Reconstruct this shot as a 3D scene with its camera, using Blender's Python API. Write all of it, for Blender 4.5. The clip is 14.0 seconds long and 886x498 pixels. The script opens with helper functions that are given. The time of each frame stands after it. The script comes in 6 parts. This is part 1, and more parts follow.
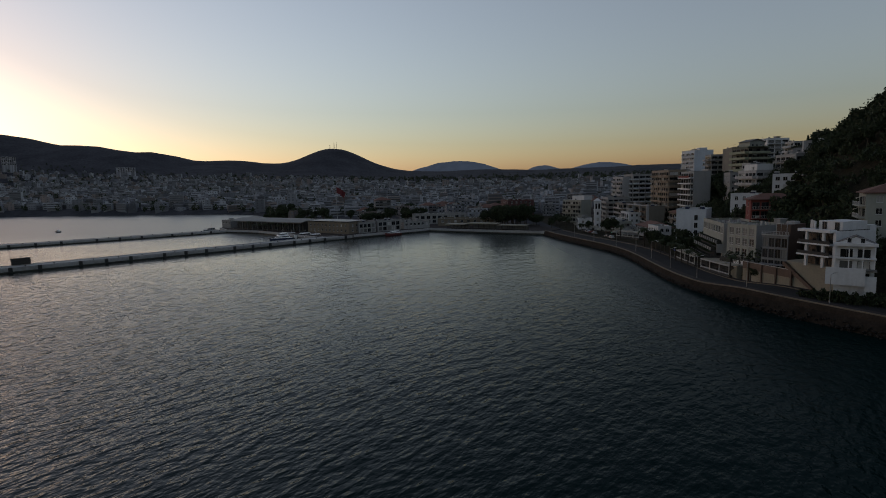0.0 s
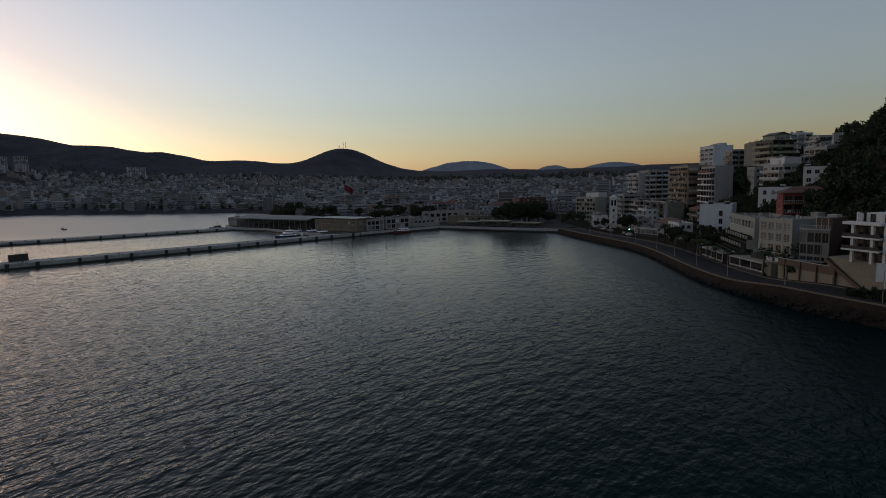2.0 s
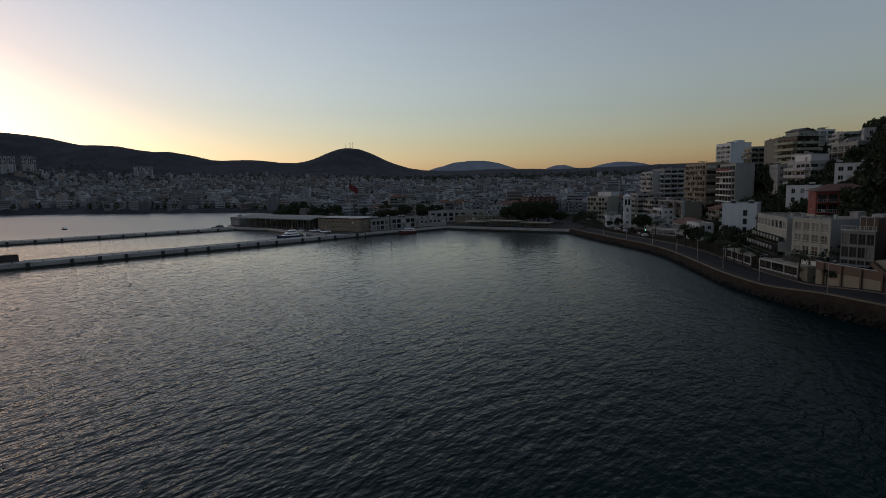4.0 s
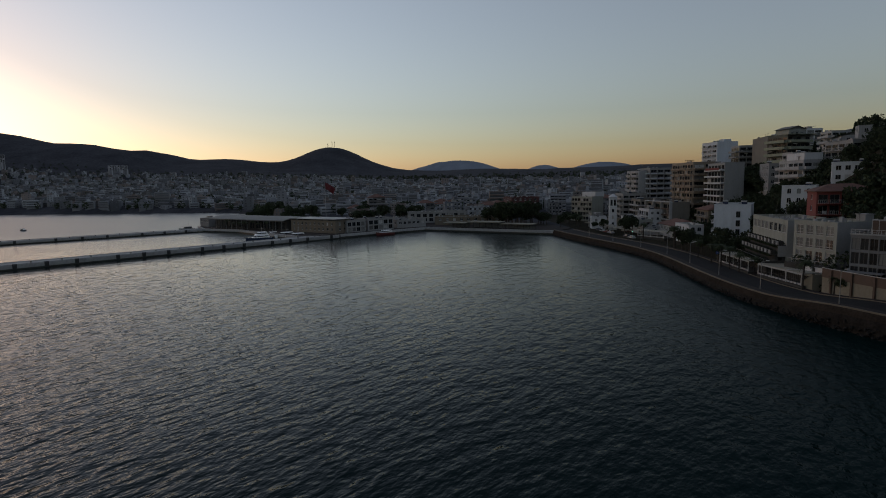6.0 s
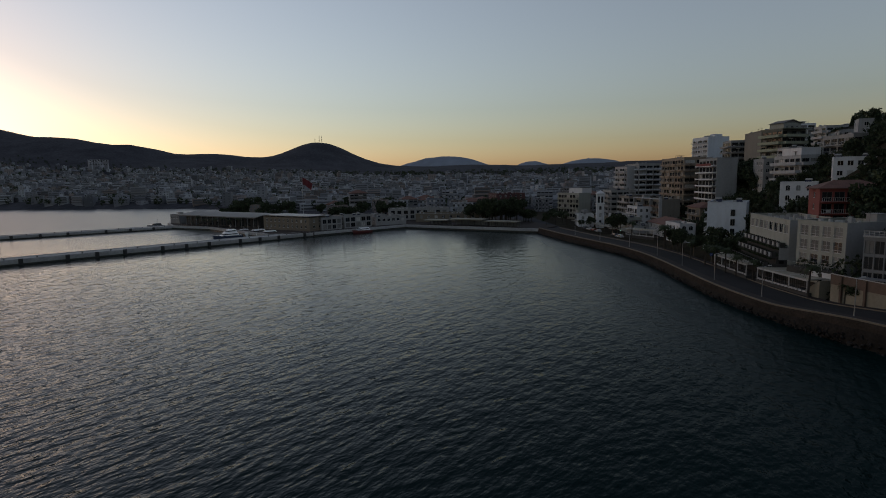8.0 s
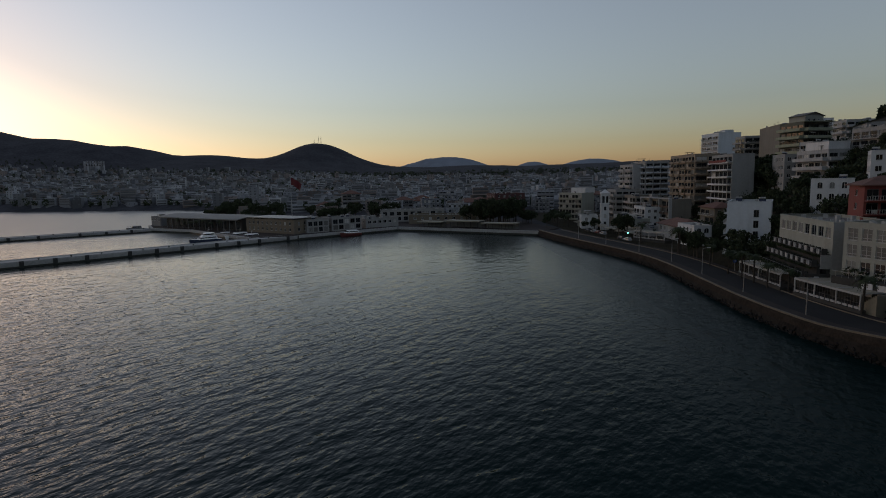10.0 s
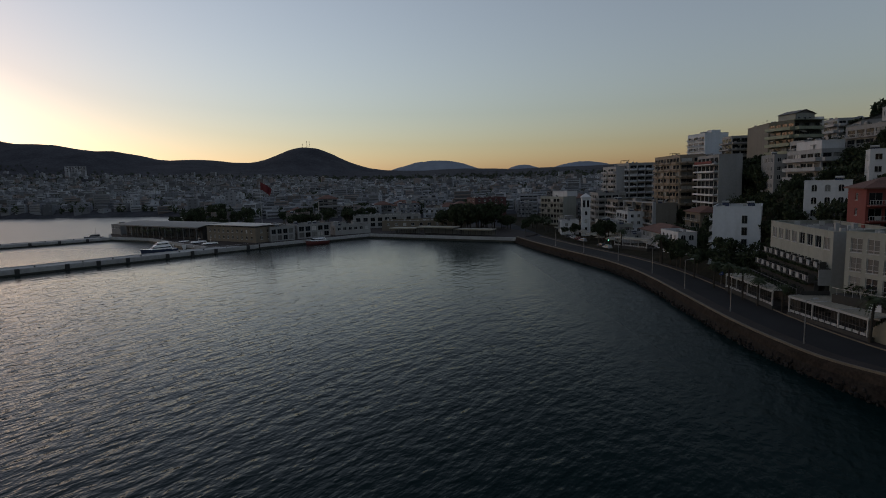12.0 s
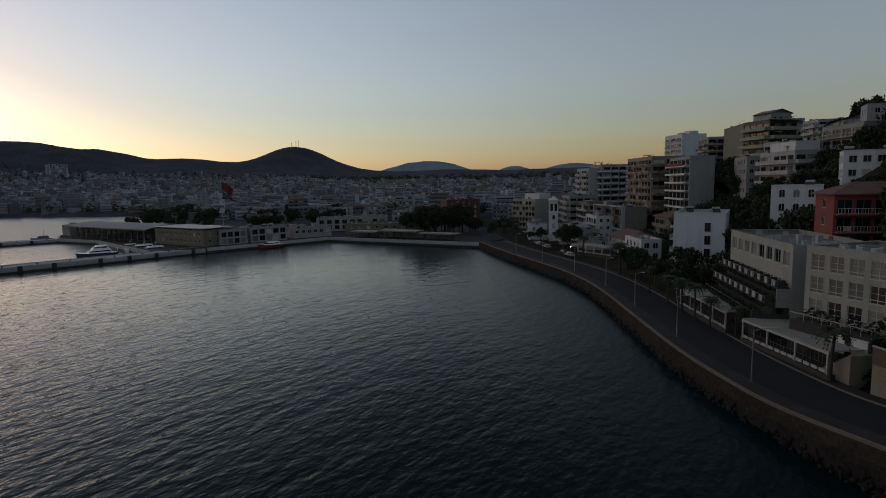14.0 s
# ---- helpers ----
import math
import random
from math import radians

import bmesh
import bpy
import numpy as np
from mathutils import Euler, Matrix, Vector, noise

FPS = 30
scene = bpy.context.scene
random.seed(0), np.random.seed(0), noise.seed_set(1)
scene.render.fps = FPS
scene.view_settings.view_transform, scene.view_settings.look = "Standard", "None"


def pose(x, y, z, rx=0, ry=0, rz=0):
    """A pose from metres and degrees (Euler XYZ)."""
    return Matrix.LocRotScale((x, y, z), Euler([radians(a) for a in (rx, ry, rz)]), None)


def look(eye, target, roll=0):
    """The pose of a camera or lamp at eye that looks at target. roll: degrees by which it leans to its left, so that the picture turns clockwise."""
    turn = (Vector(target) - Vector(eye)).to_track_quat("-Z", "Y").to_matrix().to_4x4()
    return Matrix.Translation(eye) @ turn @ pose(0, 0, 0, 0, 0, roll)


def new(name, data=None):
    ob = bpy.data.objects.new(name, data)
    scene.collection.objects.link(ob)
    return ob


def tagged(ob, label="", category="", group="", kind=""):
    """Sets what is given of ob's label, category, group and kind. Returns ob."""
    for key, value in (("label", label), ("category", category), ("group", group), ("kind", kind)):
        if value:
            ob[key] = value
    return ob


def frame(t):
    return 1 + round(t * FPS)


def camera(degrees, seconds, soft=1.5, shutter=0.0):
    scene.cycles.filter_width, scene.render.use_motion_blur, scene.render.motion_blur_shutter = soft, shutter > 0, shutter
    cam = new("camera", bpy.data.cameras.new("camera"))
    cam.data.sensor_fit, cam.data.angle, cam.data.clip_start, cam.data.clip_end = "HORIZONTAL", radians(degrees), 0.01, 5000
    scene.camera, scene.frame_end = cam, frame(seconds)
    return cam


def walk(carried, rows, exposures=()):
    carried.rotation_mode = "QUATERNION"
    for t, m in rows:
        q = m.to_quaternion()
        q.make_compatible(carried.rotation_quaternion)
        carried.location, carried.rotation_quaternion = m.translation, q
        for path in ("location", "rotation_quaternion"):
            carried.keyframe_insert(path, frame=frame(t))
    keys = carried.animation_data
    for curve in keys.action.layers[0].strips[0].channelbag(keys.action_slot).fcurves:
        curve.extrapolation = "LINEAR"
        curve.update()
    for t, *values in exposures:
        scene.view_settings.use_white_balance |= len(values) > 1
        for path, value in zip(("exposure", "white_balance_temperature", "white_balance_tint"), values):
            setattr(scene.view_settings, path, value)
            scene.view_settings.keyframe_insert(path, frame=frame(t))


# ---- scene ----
cam = camera(77.9, 14.0, soft=0.95)

PATH = [
    (0, (-5.272, 2.6, 31.829), (-5.238, 4.586, 31.594), -1.3),
    (0.5, (-5.158, 4.958, 31.152), (-5.134, 6.944, 30.917), -1.3),
    (1, (-5.484, 7.041, 30.594), (-5.471, 9.027, 30.36), -1.3),
    (1.5, (-5.663, 9.787, 30.049), (-5.657, 11.773, 29.815), -1.4),
    (2, (-5.819, 12.309, 29.297), (-5.818, 14.295, 29.064), -1.3),
    (2.5, (-6.332, 14.955, 29.237), (-6.344, 16.941, 29.001), -1.3),
    (3, (-6.418, 17.239, 28.983), (-6.444, 19.225, 28.748), -1.3),
    (5.5, (-4.399, 33.868, 28.41), (-4.387, 35.854, 28.178), -1.2),
    (6, (-3.465, 37.12, 28.385), (-3.429, 39.106, 28.15), -1.2),
    (6.5, (-1.783, 40.394, 28.355), (-1.731, 42.379, 28.117), -1.2),
    (7, (-0.707, 43.691, 28.292), (-0.641, 45.675, 28.048), -1.2),
    (7.5, (0.519, 47.589, 28.264), (0.594, 49.572, 28.016), -1.1),
    (8, (1.779, 51.384, 28.021), (1.854, 53.367, 27.771), -1.0),
    (10.5, (7.588, 74.501, 26.973), (7.66, 76.485, 26.728), -1.2),
    (11, (9.639, 78.336, 27.021), (9.718, 80.32, 26.779), -1.2),
    (11.5, (12.785, 82.439, 26.877), (12.872, 84.423, 26.641), -1.3),
    (12, (16.065, 85.912, 27.107), (16.166, 87.896, 26.872), -1.5),
    (12.5, (19.899, 89.364, 26.99), (20.023, 91.347, 26.758), -1.5),
    (13, (23.636, 92.316, 26.993), (23.79, 94.297, 26.764), -1.3),
    (13.5, (27.922, 95.722, 27.078), (28.075, 97.702, 26.846), -1.3),
    (14, (31.078, 99.223, 27.106), (31.206, 101.205, 26.873), -1.1),
]
walk(cam, [(t, look(eye, at, roll)) for t, eye, at, roll in PATH], exposures=[(0, 2.02, 7350, 12.5), (14, 2.02, 7350, 12.5)])

# world: clear evening sky, the sun just behind the western ridge
SUN_ELEV, SUN_TURN = 0.9, -53.0
world = bpy.data.worlds.new("evening_sky")
scene.world = world
world.use_nodes = True
wn = world.node_tree.nodes
wl = world.node_tree.links
sky = wn.new("ShaderNodeTexSky")
sky.sky_type = 'NISHITA'
sky.sun_disc = False
sky.sun_elevation = radians(SUN_ELEV)
sky.sun_rotation = radians(SUN_TURN)
sky.altitude = 0
sky.air_density = 1.0
sky.dust_density = 1.0
sky.ozone_density = 2.65
wn["Background"].inputs[1].default_value = 0.15
tone = wn.new("ShaderNodeHueSaturation")
tone.inputs["Saturation"].default_value = 0.64
wl.new(sky.outputs[0], tone.inputs["Color"])
wl.new(tone.outputs[0], wn["Background"].inputs[0])


# ---------------------------------------------------------------- materials
def material(name, base, rough=0.8, var=0.18, scale=0.35, fine=6.0, bump=0.0, metal=0.0, spread=0.0, other=None, spec=0.5, streak=0.0):
    """Two scales of noise over a base colour; spread varies the tone from piece to piece."""
    m = bpy.data.materials.new(name)
    m.use_nodes = True
    n, l = m.node_tree.nodes, m.node_tree.links
    p = n["Principled BSDF"]
    p.inputs["Roughness"].default_value = rough
    p.inputs["Metallic"].default_value = metal
    p.inputs["Specular IOR Level"].default_value = spec
    co = n.new("ShaderNodeTexCoord")
    big = n.new("ShaderNodeTexNoise")
    big.inputs["Scale"].default_value = scale
    big.inputs["Detail"].default_value = 4
    small = n.new("ShaderNodeTexNoise")
    small.inputs["Scale"].default_value = fine
    small.inputs["Detail"].default_value = 3
    l.new(co.outputs["Object"], big.inputs["Vector"])
    l.new(co.outputs["Object"], small.inputs["Vector"])
    add = n.new("ShaderNodeMath")
    add.operation = 'ADD'
    l.new(big.outputs["Fac"], add.inputs[0])
    l.new(small.outputs["Fac"], add.inputs[1])
    ramp = n.new("ShaderNodeMapRange")
    ramp.inputs["From Min"].default_value = 0.65
    ramp.inputs["From Max"].default_value = 1.35
    l.new(add.outputs[0], ramp.inputs["Value"])
    mix = n.new("ShaderNodeMix")
    mix.data_type = 'RGBA'
    dark = [c * (1 - var) for c in base]
    light = [min(1, c * (1 + var)) for c in (other or base)]
    mix.inputs["A"].default_value = (*dark, 1)
    mix.inputs["B"].default_value = (*light, 1)
    l.new(ramp.outputs[0], mix.inputs["Factor"])
    out = mix.outputs["Result"]
    if streak:
        # rain streaks and grime that run down the wall
        mp = n.new("ShaderNodeMapping")
        mp.inputs["Scale"].default_value = (0.55, 0.55, 0.05)
        run = n.new("ShaderNodeTexNoise")
        run.inputs["Scale"].default_value = 1.0
        run.inputs["Detail"].default_value = 6
        l.new(co.outputs["Object"], mp.inputs["Vector"])
        l.new(mp.outputs[0], run.inputs["Vector"])
        rr = n.new("ShaderNodeMapRange")
        rr.inputs["From Min"].default_value = 0.5
        rr.inputs["From Max"].default_value = 0.75
        rr.inputs["To Max"].default_value = streak
        l.new(run.outputs["Fac"], rr.inputs["Value"])
        grime = n.new("ShaderNodeMix")
        grime.data_type = 'RGBA'
        grime.inputs["B"].default_value = (0.09, 0.08, 0.068, 1)
        l.new(rr.outputs[0], grime.inputs["Factor"])
        l.new(out, grime.inputs["A"])
        out = grime.outputs["Result"]
    if spread:
        info = n.new("ShaderNodeObjectInfo")
        geo = n.new("ShaderNodeNewGeometry")
        both = n.new("ShaderNodeMath")
        both.operation = 'ADD'
        l.new(info.outputs["Random"], both.inputs[0])
        l.new(geo.outputs["Random Per Island"], both.inputs[1])
        frac = n.new("ShaderNodeMath")
        frac.operation = 'FRACT'
        l.new(both.outputs[0], frac.inputs[0])
        val = n.new("ShaderNodeMapRange")
        val.inputs["To Min"].default_value = 1 - spread
        val.inputs["To Max"].default_value = 1 + spread
        l.new(frac.outputs[0], val.inputs["Value"])
        hsv = n.new("ShaderNodeHueSaturation")
        l.new(val.outputs[0], hsv.inputs["Value"])
        l.new(out, hsv.inputs["Color"])
        out = hsv.outputs["Color"]
    l.new(out, p.inputs["Base Color"])
    if bump:
        b = n.new("ShaderNodeBump")
        b.inputs["Strength"].default_value = bump
        b.inputs["Distance"].default_value = 0.05
        l.new(small.outputs["Fac"], b.inputs["Height"])
        l.new(b.outputs[0], p.inputs["Normal"])
    return m


def water_material():
    """Dark sea: wind waves in the open bay, finely ruffled water in the shelter of the harbour."""
    m = bpy.data.materials.new("sea_water")
    m.use_nodes = True
    n, l = m.node_tree.nodes, m.node_tree.links
    p = n["Principled BSDF"]
    p.inputs["Base Color"].default_value = (0.0015, 0.0105, 0.0105, 1)
    p.inputs["IOR"].default_value = 1.333
    co = n.new("ShaderNodeTexCoord")
    xyz = n.new("ShaderNodeSeparateXYZ")
    l.new(co.outputs["Object"], xyz.inputs[0])
    shelter = n.new("ShaderNodeMapRange")
    shelter.interpolation_type = 'SMOOTHSTEP'
    shelter.inputs["From Min"].default_value = 80
    shelter.inputs["From Max"].default_value = 330
    l.new(xyz.outputs["Y"], shelter.inputs["Value"])
    rough = n.new("ShaderNodeMapRange")
    rough.interpolation_type = 'SMOOTHSTEP'
    rough.inputs["From Min"].default_value = 170
    rough.inputs["From Max"].default_value = 440
    rough.inputs["To Min"].default_value = 0.05
    rough.inputs["To Max"].default_value = 0.33
    l.new(xyz.outputs["Y"], rough.inputs["Value"])
    # small ruffled water along the seafront
    ruffle = n.new("ShaderNodeMapRange")
    ruffle.interpolation_type = 'SMOOTHSTEP'
    ruffle.inputs["From Min"].default_value = 25
    ruffle.inputs["From Max"].default_value = 62
    ruffle.inputs["To Min"].default_value = 0.05
    ruffle.inputs["To Max"].default_value = 0.30
    l.new(xyz.outputs["X"], ruffle.inputs["Value"])
    most = n.new("ShaderNodeMath")
    most.operation = 'MAXIMUM'
    l.new(rough.outputs[0], most.inputs[0])
    l.new(ruffle.outputs[0], most.inputs[1])
    l.new(most.outputs[0], p.inputs["Roughness"])
    # reflection dimmed by position towards the seafront: dark water set through the specular level
    sheen_by_x = n.new("ShaderNodeMapRange")
    sheen_by_x.interpolation_type = 'SMOOTHSTEP'
    sheen_by_x.inputs["From Min"].default_value = -85
    sheen_by_x.inputs["From Max"].default_value = 38
    sheen_by_x.inputs["To Min"].default_value = 0.37
    sheen_by_x.inputs["To Max"].default_value = 0.03
    l.new(xyz.outputs["X"], sheen_by_x.inputs["Value"])
    # waves slightly lower towards the seafront
    calm = n.new("ShaderNodeMapRange")
    calm.interpolation_type = 'SMOOTHSTEP'
    calm.inputs["From Min"].default_value = -60
    calm.inputs["From Max"].default_value = 40
    calm.inputs["To Min"].default_value = 1.0
    calm.inputs["To Max"].default_value = 0.85
    l.new(xyz.outputs["X"], calm.inputs["Value"])
    # far water brightened by hand: reflection strength raised with distance up the bay
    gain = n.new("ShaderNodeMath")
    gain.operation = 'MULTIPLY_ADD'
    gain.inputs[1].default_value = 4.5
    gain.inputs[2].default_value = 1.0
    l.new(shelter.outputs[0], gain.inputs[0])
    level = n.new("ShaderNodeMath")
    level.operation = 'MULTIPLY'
    l.new(sheen_by_x.outputs[0], level.inputs[0])
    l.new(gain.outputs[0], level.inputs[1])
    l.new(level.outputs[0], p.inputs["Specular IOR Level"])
    last = None
    # swell, wind waves and ripples, each drawn out along its crests
    for long, short, turn, depth, far in ((17, 8, 44, 0.20, 0.75), (4.6, 2.4, 58, 0.42, 0.28), (1.9, 1.1, 46, 0.25, 0.08), (0.75, 0.45, 66, 0.05, 0.03)):
        strength = n.new("ShaderNodeMapRange")
        strength.inputs["To Min"].default_value = 1.0
        strength.inputs["To Max"].default_value = far
        l.new(shelter.outputs[0], strength.inputs["Value"])
        chop = n.new("ShaderNodeMath")
        chop.operation = 'MULTIPLY'
        l.new(strength.outputs[0], chop.inputs[0])
        l.new(calm.outputs[0], chop.inputs[1])
        mp = n.new("ShaderNodeMapping")
        mp.vector_type = 'TEXTURE'
        mp.inputs["Rotation"].default_value = (0, 0, radians(turn))
        mp.inputs["Scale"].default_value = (long, short, short)
        tx = n.new("ShaderNodeTexNoise")
        tx.inputs["Scale"].default_value = 1.0
        tx.inputs["Detail"].default_value = 2.0
        l.new(co.outputs["Object"], mp.inputs["Vector"])
        l.new(mp.outputs[0], tx.inputs["Vector"])
        b = n.new("ShaderNodeBump")
        b.inputs["Distance"].default_value = depth
        l.new(chop.outputs[0], b.inputs["Strength"])
        l.new(tx.outputs["Fac"], b.inputs["Height"])
        if last:
            l.new(last.outputs[0], b.inputs["Normal"])
        last = b
    l.new(last.outputs[0], p.inputs["Normal"])
    return m


WATER = water_material()
# scrub colour with a blue cast of haze mixed in for the far hills
HILL = material("hazy_scrub_hillside", (0.040, 0.043, 0.052), 1.0, 0.35, 0.012, 0.12, spec=0.05, other=(0.050, 0.051, 0.058))
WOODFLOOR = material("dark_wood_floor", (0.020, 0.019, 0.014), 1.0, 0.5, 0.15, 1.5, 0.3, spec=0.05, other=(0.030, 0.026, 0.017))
# distance haze put into the base colour of the mountains
FAR_HILL = material("haze_blue_mountain", (0.195, 0.22, 0.26), 1.0, 0.15, 0.002, 0.02, spec=0.0)
ASPHALT = material("asphalt", (0.021, 0.021, 0.022), 0.9, 0.3, 0.15, 8, 0.2, spec=0.15)
PAVING = material("grey_brown_paving", (0.036, 0.029, 0.027), 0.85, 0.3, 0.3, 3, 0.2, spec=0.15)
BEIGE = material("beige_wall_render", (0.20, 0.175, 0.13), 0.85, 0.15, 0.3, 2, streak=0.3)
KERB = material("kerb_stone", (0.12, 0.098, 0.07), 0.8, 0.2, 0.5, 5)
CONCRETE = material("quay_concrete", (0.30, 0.30, 0.295), 0.85, 0.25, 0.1, 1.2, 0.2, streak=0.22)
ROCK = material("shore_rock", (0.020, 0.018, 0.017), 0.85, 0.4, 0.6, 3, 0.6, spread=0.35, spec=0.1)
VERGE = material("dry_earth_verge", (0.032, 0.025, 0.020), 0.95, 0.45, 0.4, 2.5, 0.6, spec=0.05)
BANK = material("wet_shore_bank", (0.020, 0.017, 0.015), 0.85, 0.6, 0.5, 2.5, 0.9, spec=0.1)
DARKFOOT = material("dark_foot_concrete", (0.035, 0.036, 0.030), 0.6, 0.35, 0.4, 3, 0.3, spec=0.2)
WHITE = material("white_render", (0.52, 0.525, 0.53), 0.8, 0.10, 0.2, 1.5, streak=0.22)
CREAM = material("cream_render", (0.265, 0.272, 0.238), 0.8, 0.10, 0.2, 1.5, streak=0.22)
GREY = material("grey_render", (0.24, 0.24, 0.235), 0.8, 0.12, 0.15, 1.5, streak=0.22)
DGREY = material("dark_grey_render", (0.16, 0.165, 0.17), 0.8, 0.15, 0.2, 1.5, streak=0.22)
DUSTYGREY = material("dusty_brown_render", (0.165, 0.15, 0.125), 0.85, 0.15, 0.2, 1.5, streak=0.3)
DUSTY = material("dusty_tan_render", (0.155, 0.128, 0.095), 0.85, 0.15, 0.2, 1.5, streak=0.3)
TAN = material("tan_render", (0.25, 0.20, 0.15), 0.8, 0.12, 0.2, 1.5, streak=0.22)
RED = material("brick_red_render", (0.17, 0.036, 0.028), 0.8, 0.12, 0.3, 2, streak=0.22)
MAROON = material("dark_maroon_render", (0.075, 0.029, 0.027), 0.85, 0.15, 0.3, 2, streak=0.3)
BROWN = material("brown_timber", (0.078, 0.048, 0.034), 0.7, 0.25, 0.6, 5)
# darker copy of OLIVE: shade of the balcony recesses put into the wall colour
DARKOLIVE = material("olive_render_with_shade", (0.10, 0.103, 0.08), 0.85, 0.15, 0.3, 2, streak=0.22)
SHEET = material("weathered_roof_sheet", (0.12, 0.125, 0.12), 0.6, 0.25, 0.2, 2, streak=0.2)
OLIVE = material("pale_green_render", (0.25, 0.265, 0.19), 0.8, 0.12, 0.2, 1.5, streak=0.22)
BLUISH = material("pale_blue_render", (0.50, 0.53, 0.56), 0.8, 0.08, 0.15, 1.2, streak=0.18)
ROOF = material("roof_screed", (0.13, 0.123, 0.115), 0.9, 0.3, 0.3, 2)
PALE = material("weathered_pale_render", (0.31, 0.312, 0.31), 0.85, 0.15, 0.2, 1.5, streak=0.3)
# near-black for dark fittings, and for recess shade put into the wall colour
VOID = material("near_black_shade_and_fittings", (0.035, 0.033, 0.03), 0.9, 0.2, 0.5, 3)
TILE = material("clay_roof_tiles", (0.12, 0.055, 0.04), 0.85, 0.3, 0.5, 4, 0.3)
GLASS = material("window_glass", (0.010, 0.012, 0.014), 0.12, 0.2, 0.5, 2, spread=0.6, spec=0.22)
CURTAIN = material("drawn_curtain", (0.125, 0.124, 0.115), 0.6, 0.2, 1.0, 5, spread=0.4)
SHUTTER = material("closed_shutter", (0.33, 0.32, 0.30), 0.6, 0.15, 1.0, 8, spread=0.3)
FRAME = material("window_frame_paint", (0.36, 0.36, 0.355), 0.5, 0.08, 1, 6)
DARKFRAME = material("dark_frame_paint", (0.06, 0.06, 0.06), 0.5, 0.1, 1, 6)
METAL = material("galvanised_metal", (0.22, 0.225, 0.23), 0.45, 0.15, 0.8, 6, metal=0.8)
ROOFMETAL = material("roof_sheet_metal", (0.26, 0.26, 0.255), 0.5, 0.15, 0.3, 3, metal=0.5)
WMETAL = material("white_painted_metal", (0.33, 0.33, 0.32), 0.45, 0.08, 0.8, 6)
RUBBER = material("black_rubber", (0.018, 0.018, 0.018), 0.7, 0.3, 1, 6)
LEAF = material("evergreen_leaves", (0.029, 0.040, 0.019), 0.7, 0.3, 0.3, 2, spread=0.5, spec=0.2)
PINE = material("pine_needles", (0.024, 0.038, 0.020), 0.75, 0.3, 0.3, 2, spread=0.5, spec=0.2)
PALM = material("palm_fronds", (0.034, 0.046, 0.021), 0.65, 0.3, 0.5, 3, spread=0.4, spec=0.2)
PALMBARK = material("dark_palm_trunk", (0.032, 0.026, 0.020), 0.95, 0.35, 1.5, 8, 0.5)
BARK = material("bark", (0.062, 0.048, 0.034), 0.95, 0.3, 1.5, 8, 0.4)
AWNING = material("canvas_awning", (0.25, 0.235, 0.19), 0.8, 0.15, 0.4, 4)
FLAGRED = material("red_flag_cloth", (0.12, 0.008, 0.012), 0.7, 0.1, 0.3, 3)
NAVY = material("navy_hull", (0.02, 0.03, 0.06), 0.25, 0.1, 0.5, 4)
BOATRED = material("red_hull", (0.10, 0.022, 0.02), 0.4, 0.15, 0.5, 4)
GEL = material("white_gelcoat", (0.80, 0.80, 0.79), 0.25, 0.05, 0.5, 4)
SOLAR = material("solar_panel", (0.015, 0.02, 0.04), 0.15, 0.1, 1, 6)
# town walls with the blue-grey of haze put into their colours
TOWN = [material("hazy_town_render", c, 0.85, 0.1, 0.1, 1, spread=0.5) for c in
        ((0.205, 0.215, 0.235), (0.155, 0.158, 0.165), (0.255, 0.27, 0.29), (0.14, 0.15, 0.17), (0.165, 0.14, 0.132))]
# openings kept pale and bluish, haze being part of the colour
TOWNDARK = material("hazy_openings", (0.07, 0.076, 0.086), 0.5, 0.3, 0.2, 1, spread=0.4)


# ---------------------------------------------------------------- mesh helpers
def mesh_of(bm, mats, smooth=False):
    me = bpy.data.meshes.new("mesh")
    bm.normal_update()
    bm.to_mesh(me)
    bm.free()
    for m in (mats if isinstance(mats, (list, tuple)) else (mats,)):
        me.materials.append(m)
    if smooth:
        me.shade_smooth()
    return me


def part(name, bm, mats, parent=None, label="", smooth=False):
    ob = new(name, mesh_of(bm, mats, smooth))
    if parent is not None:
        ob.parent = parent
    return tagged(ob, label)


def share(name, me, parent, m, label=""):
    ob = new(name, me)
    ob.parent = parent
    ob.matrix_local = m
    return tagged(ob, label)


def thing(name, label, category, m=None, group="", kind=""):
    ob = new(name)
    if m is not None:
        ob.matrix_world = m
    return tagged(ob, label, category, group, kind)


def box(bm, x0, x1, y0, y1, z0, z1, mi=0):
    v = [bm.verts.new(p) for p in ((x0, y0, z0), (x1, y0, z0), (x1, y1, z0), (x0, y1, z0),
                                   (x0, y0, z1), (x1, y0, z1), (x1, y1, z1), (x0, y1, z1))]
    for f in ((3, 2, 1, 0), (4, 5, 6, 7), (0, 1, 5, 4), (1, 2, 6, 5), (2, 3, 7, 6), (3, 0, 4, 7)):
        bm.faces.new([v[i] for i in f]).material_index = mi
    return v


def boxes(*args):
    bm = bmesh.new()
    for a in args:
        box(bm, *a)
    return bm


def quad(bm, a, b, c, d, mi=0):
    f = bm.faces.new([bm.verts.new(p) for p in (a, b, c, d)])
    f.material_index = mi
    return f


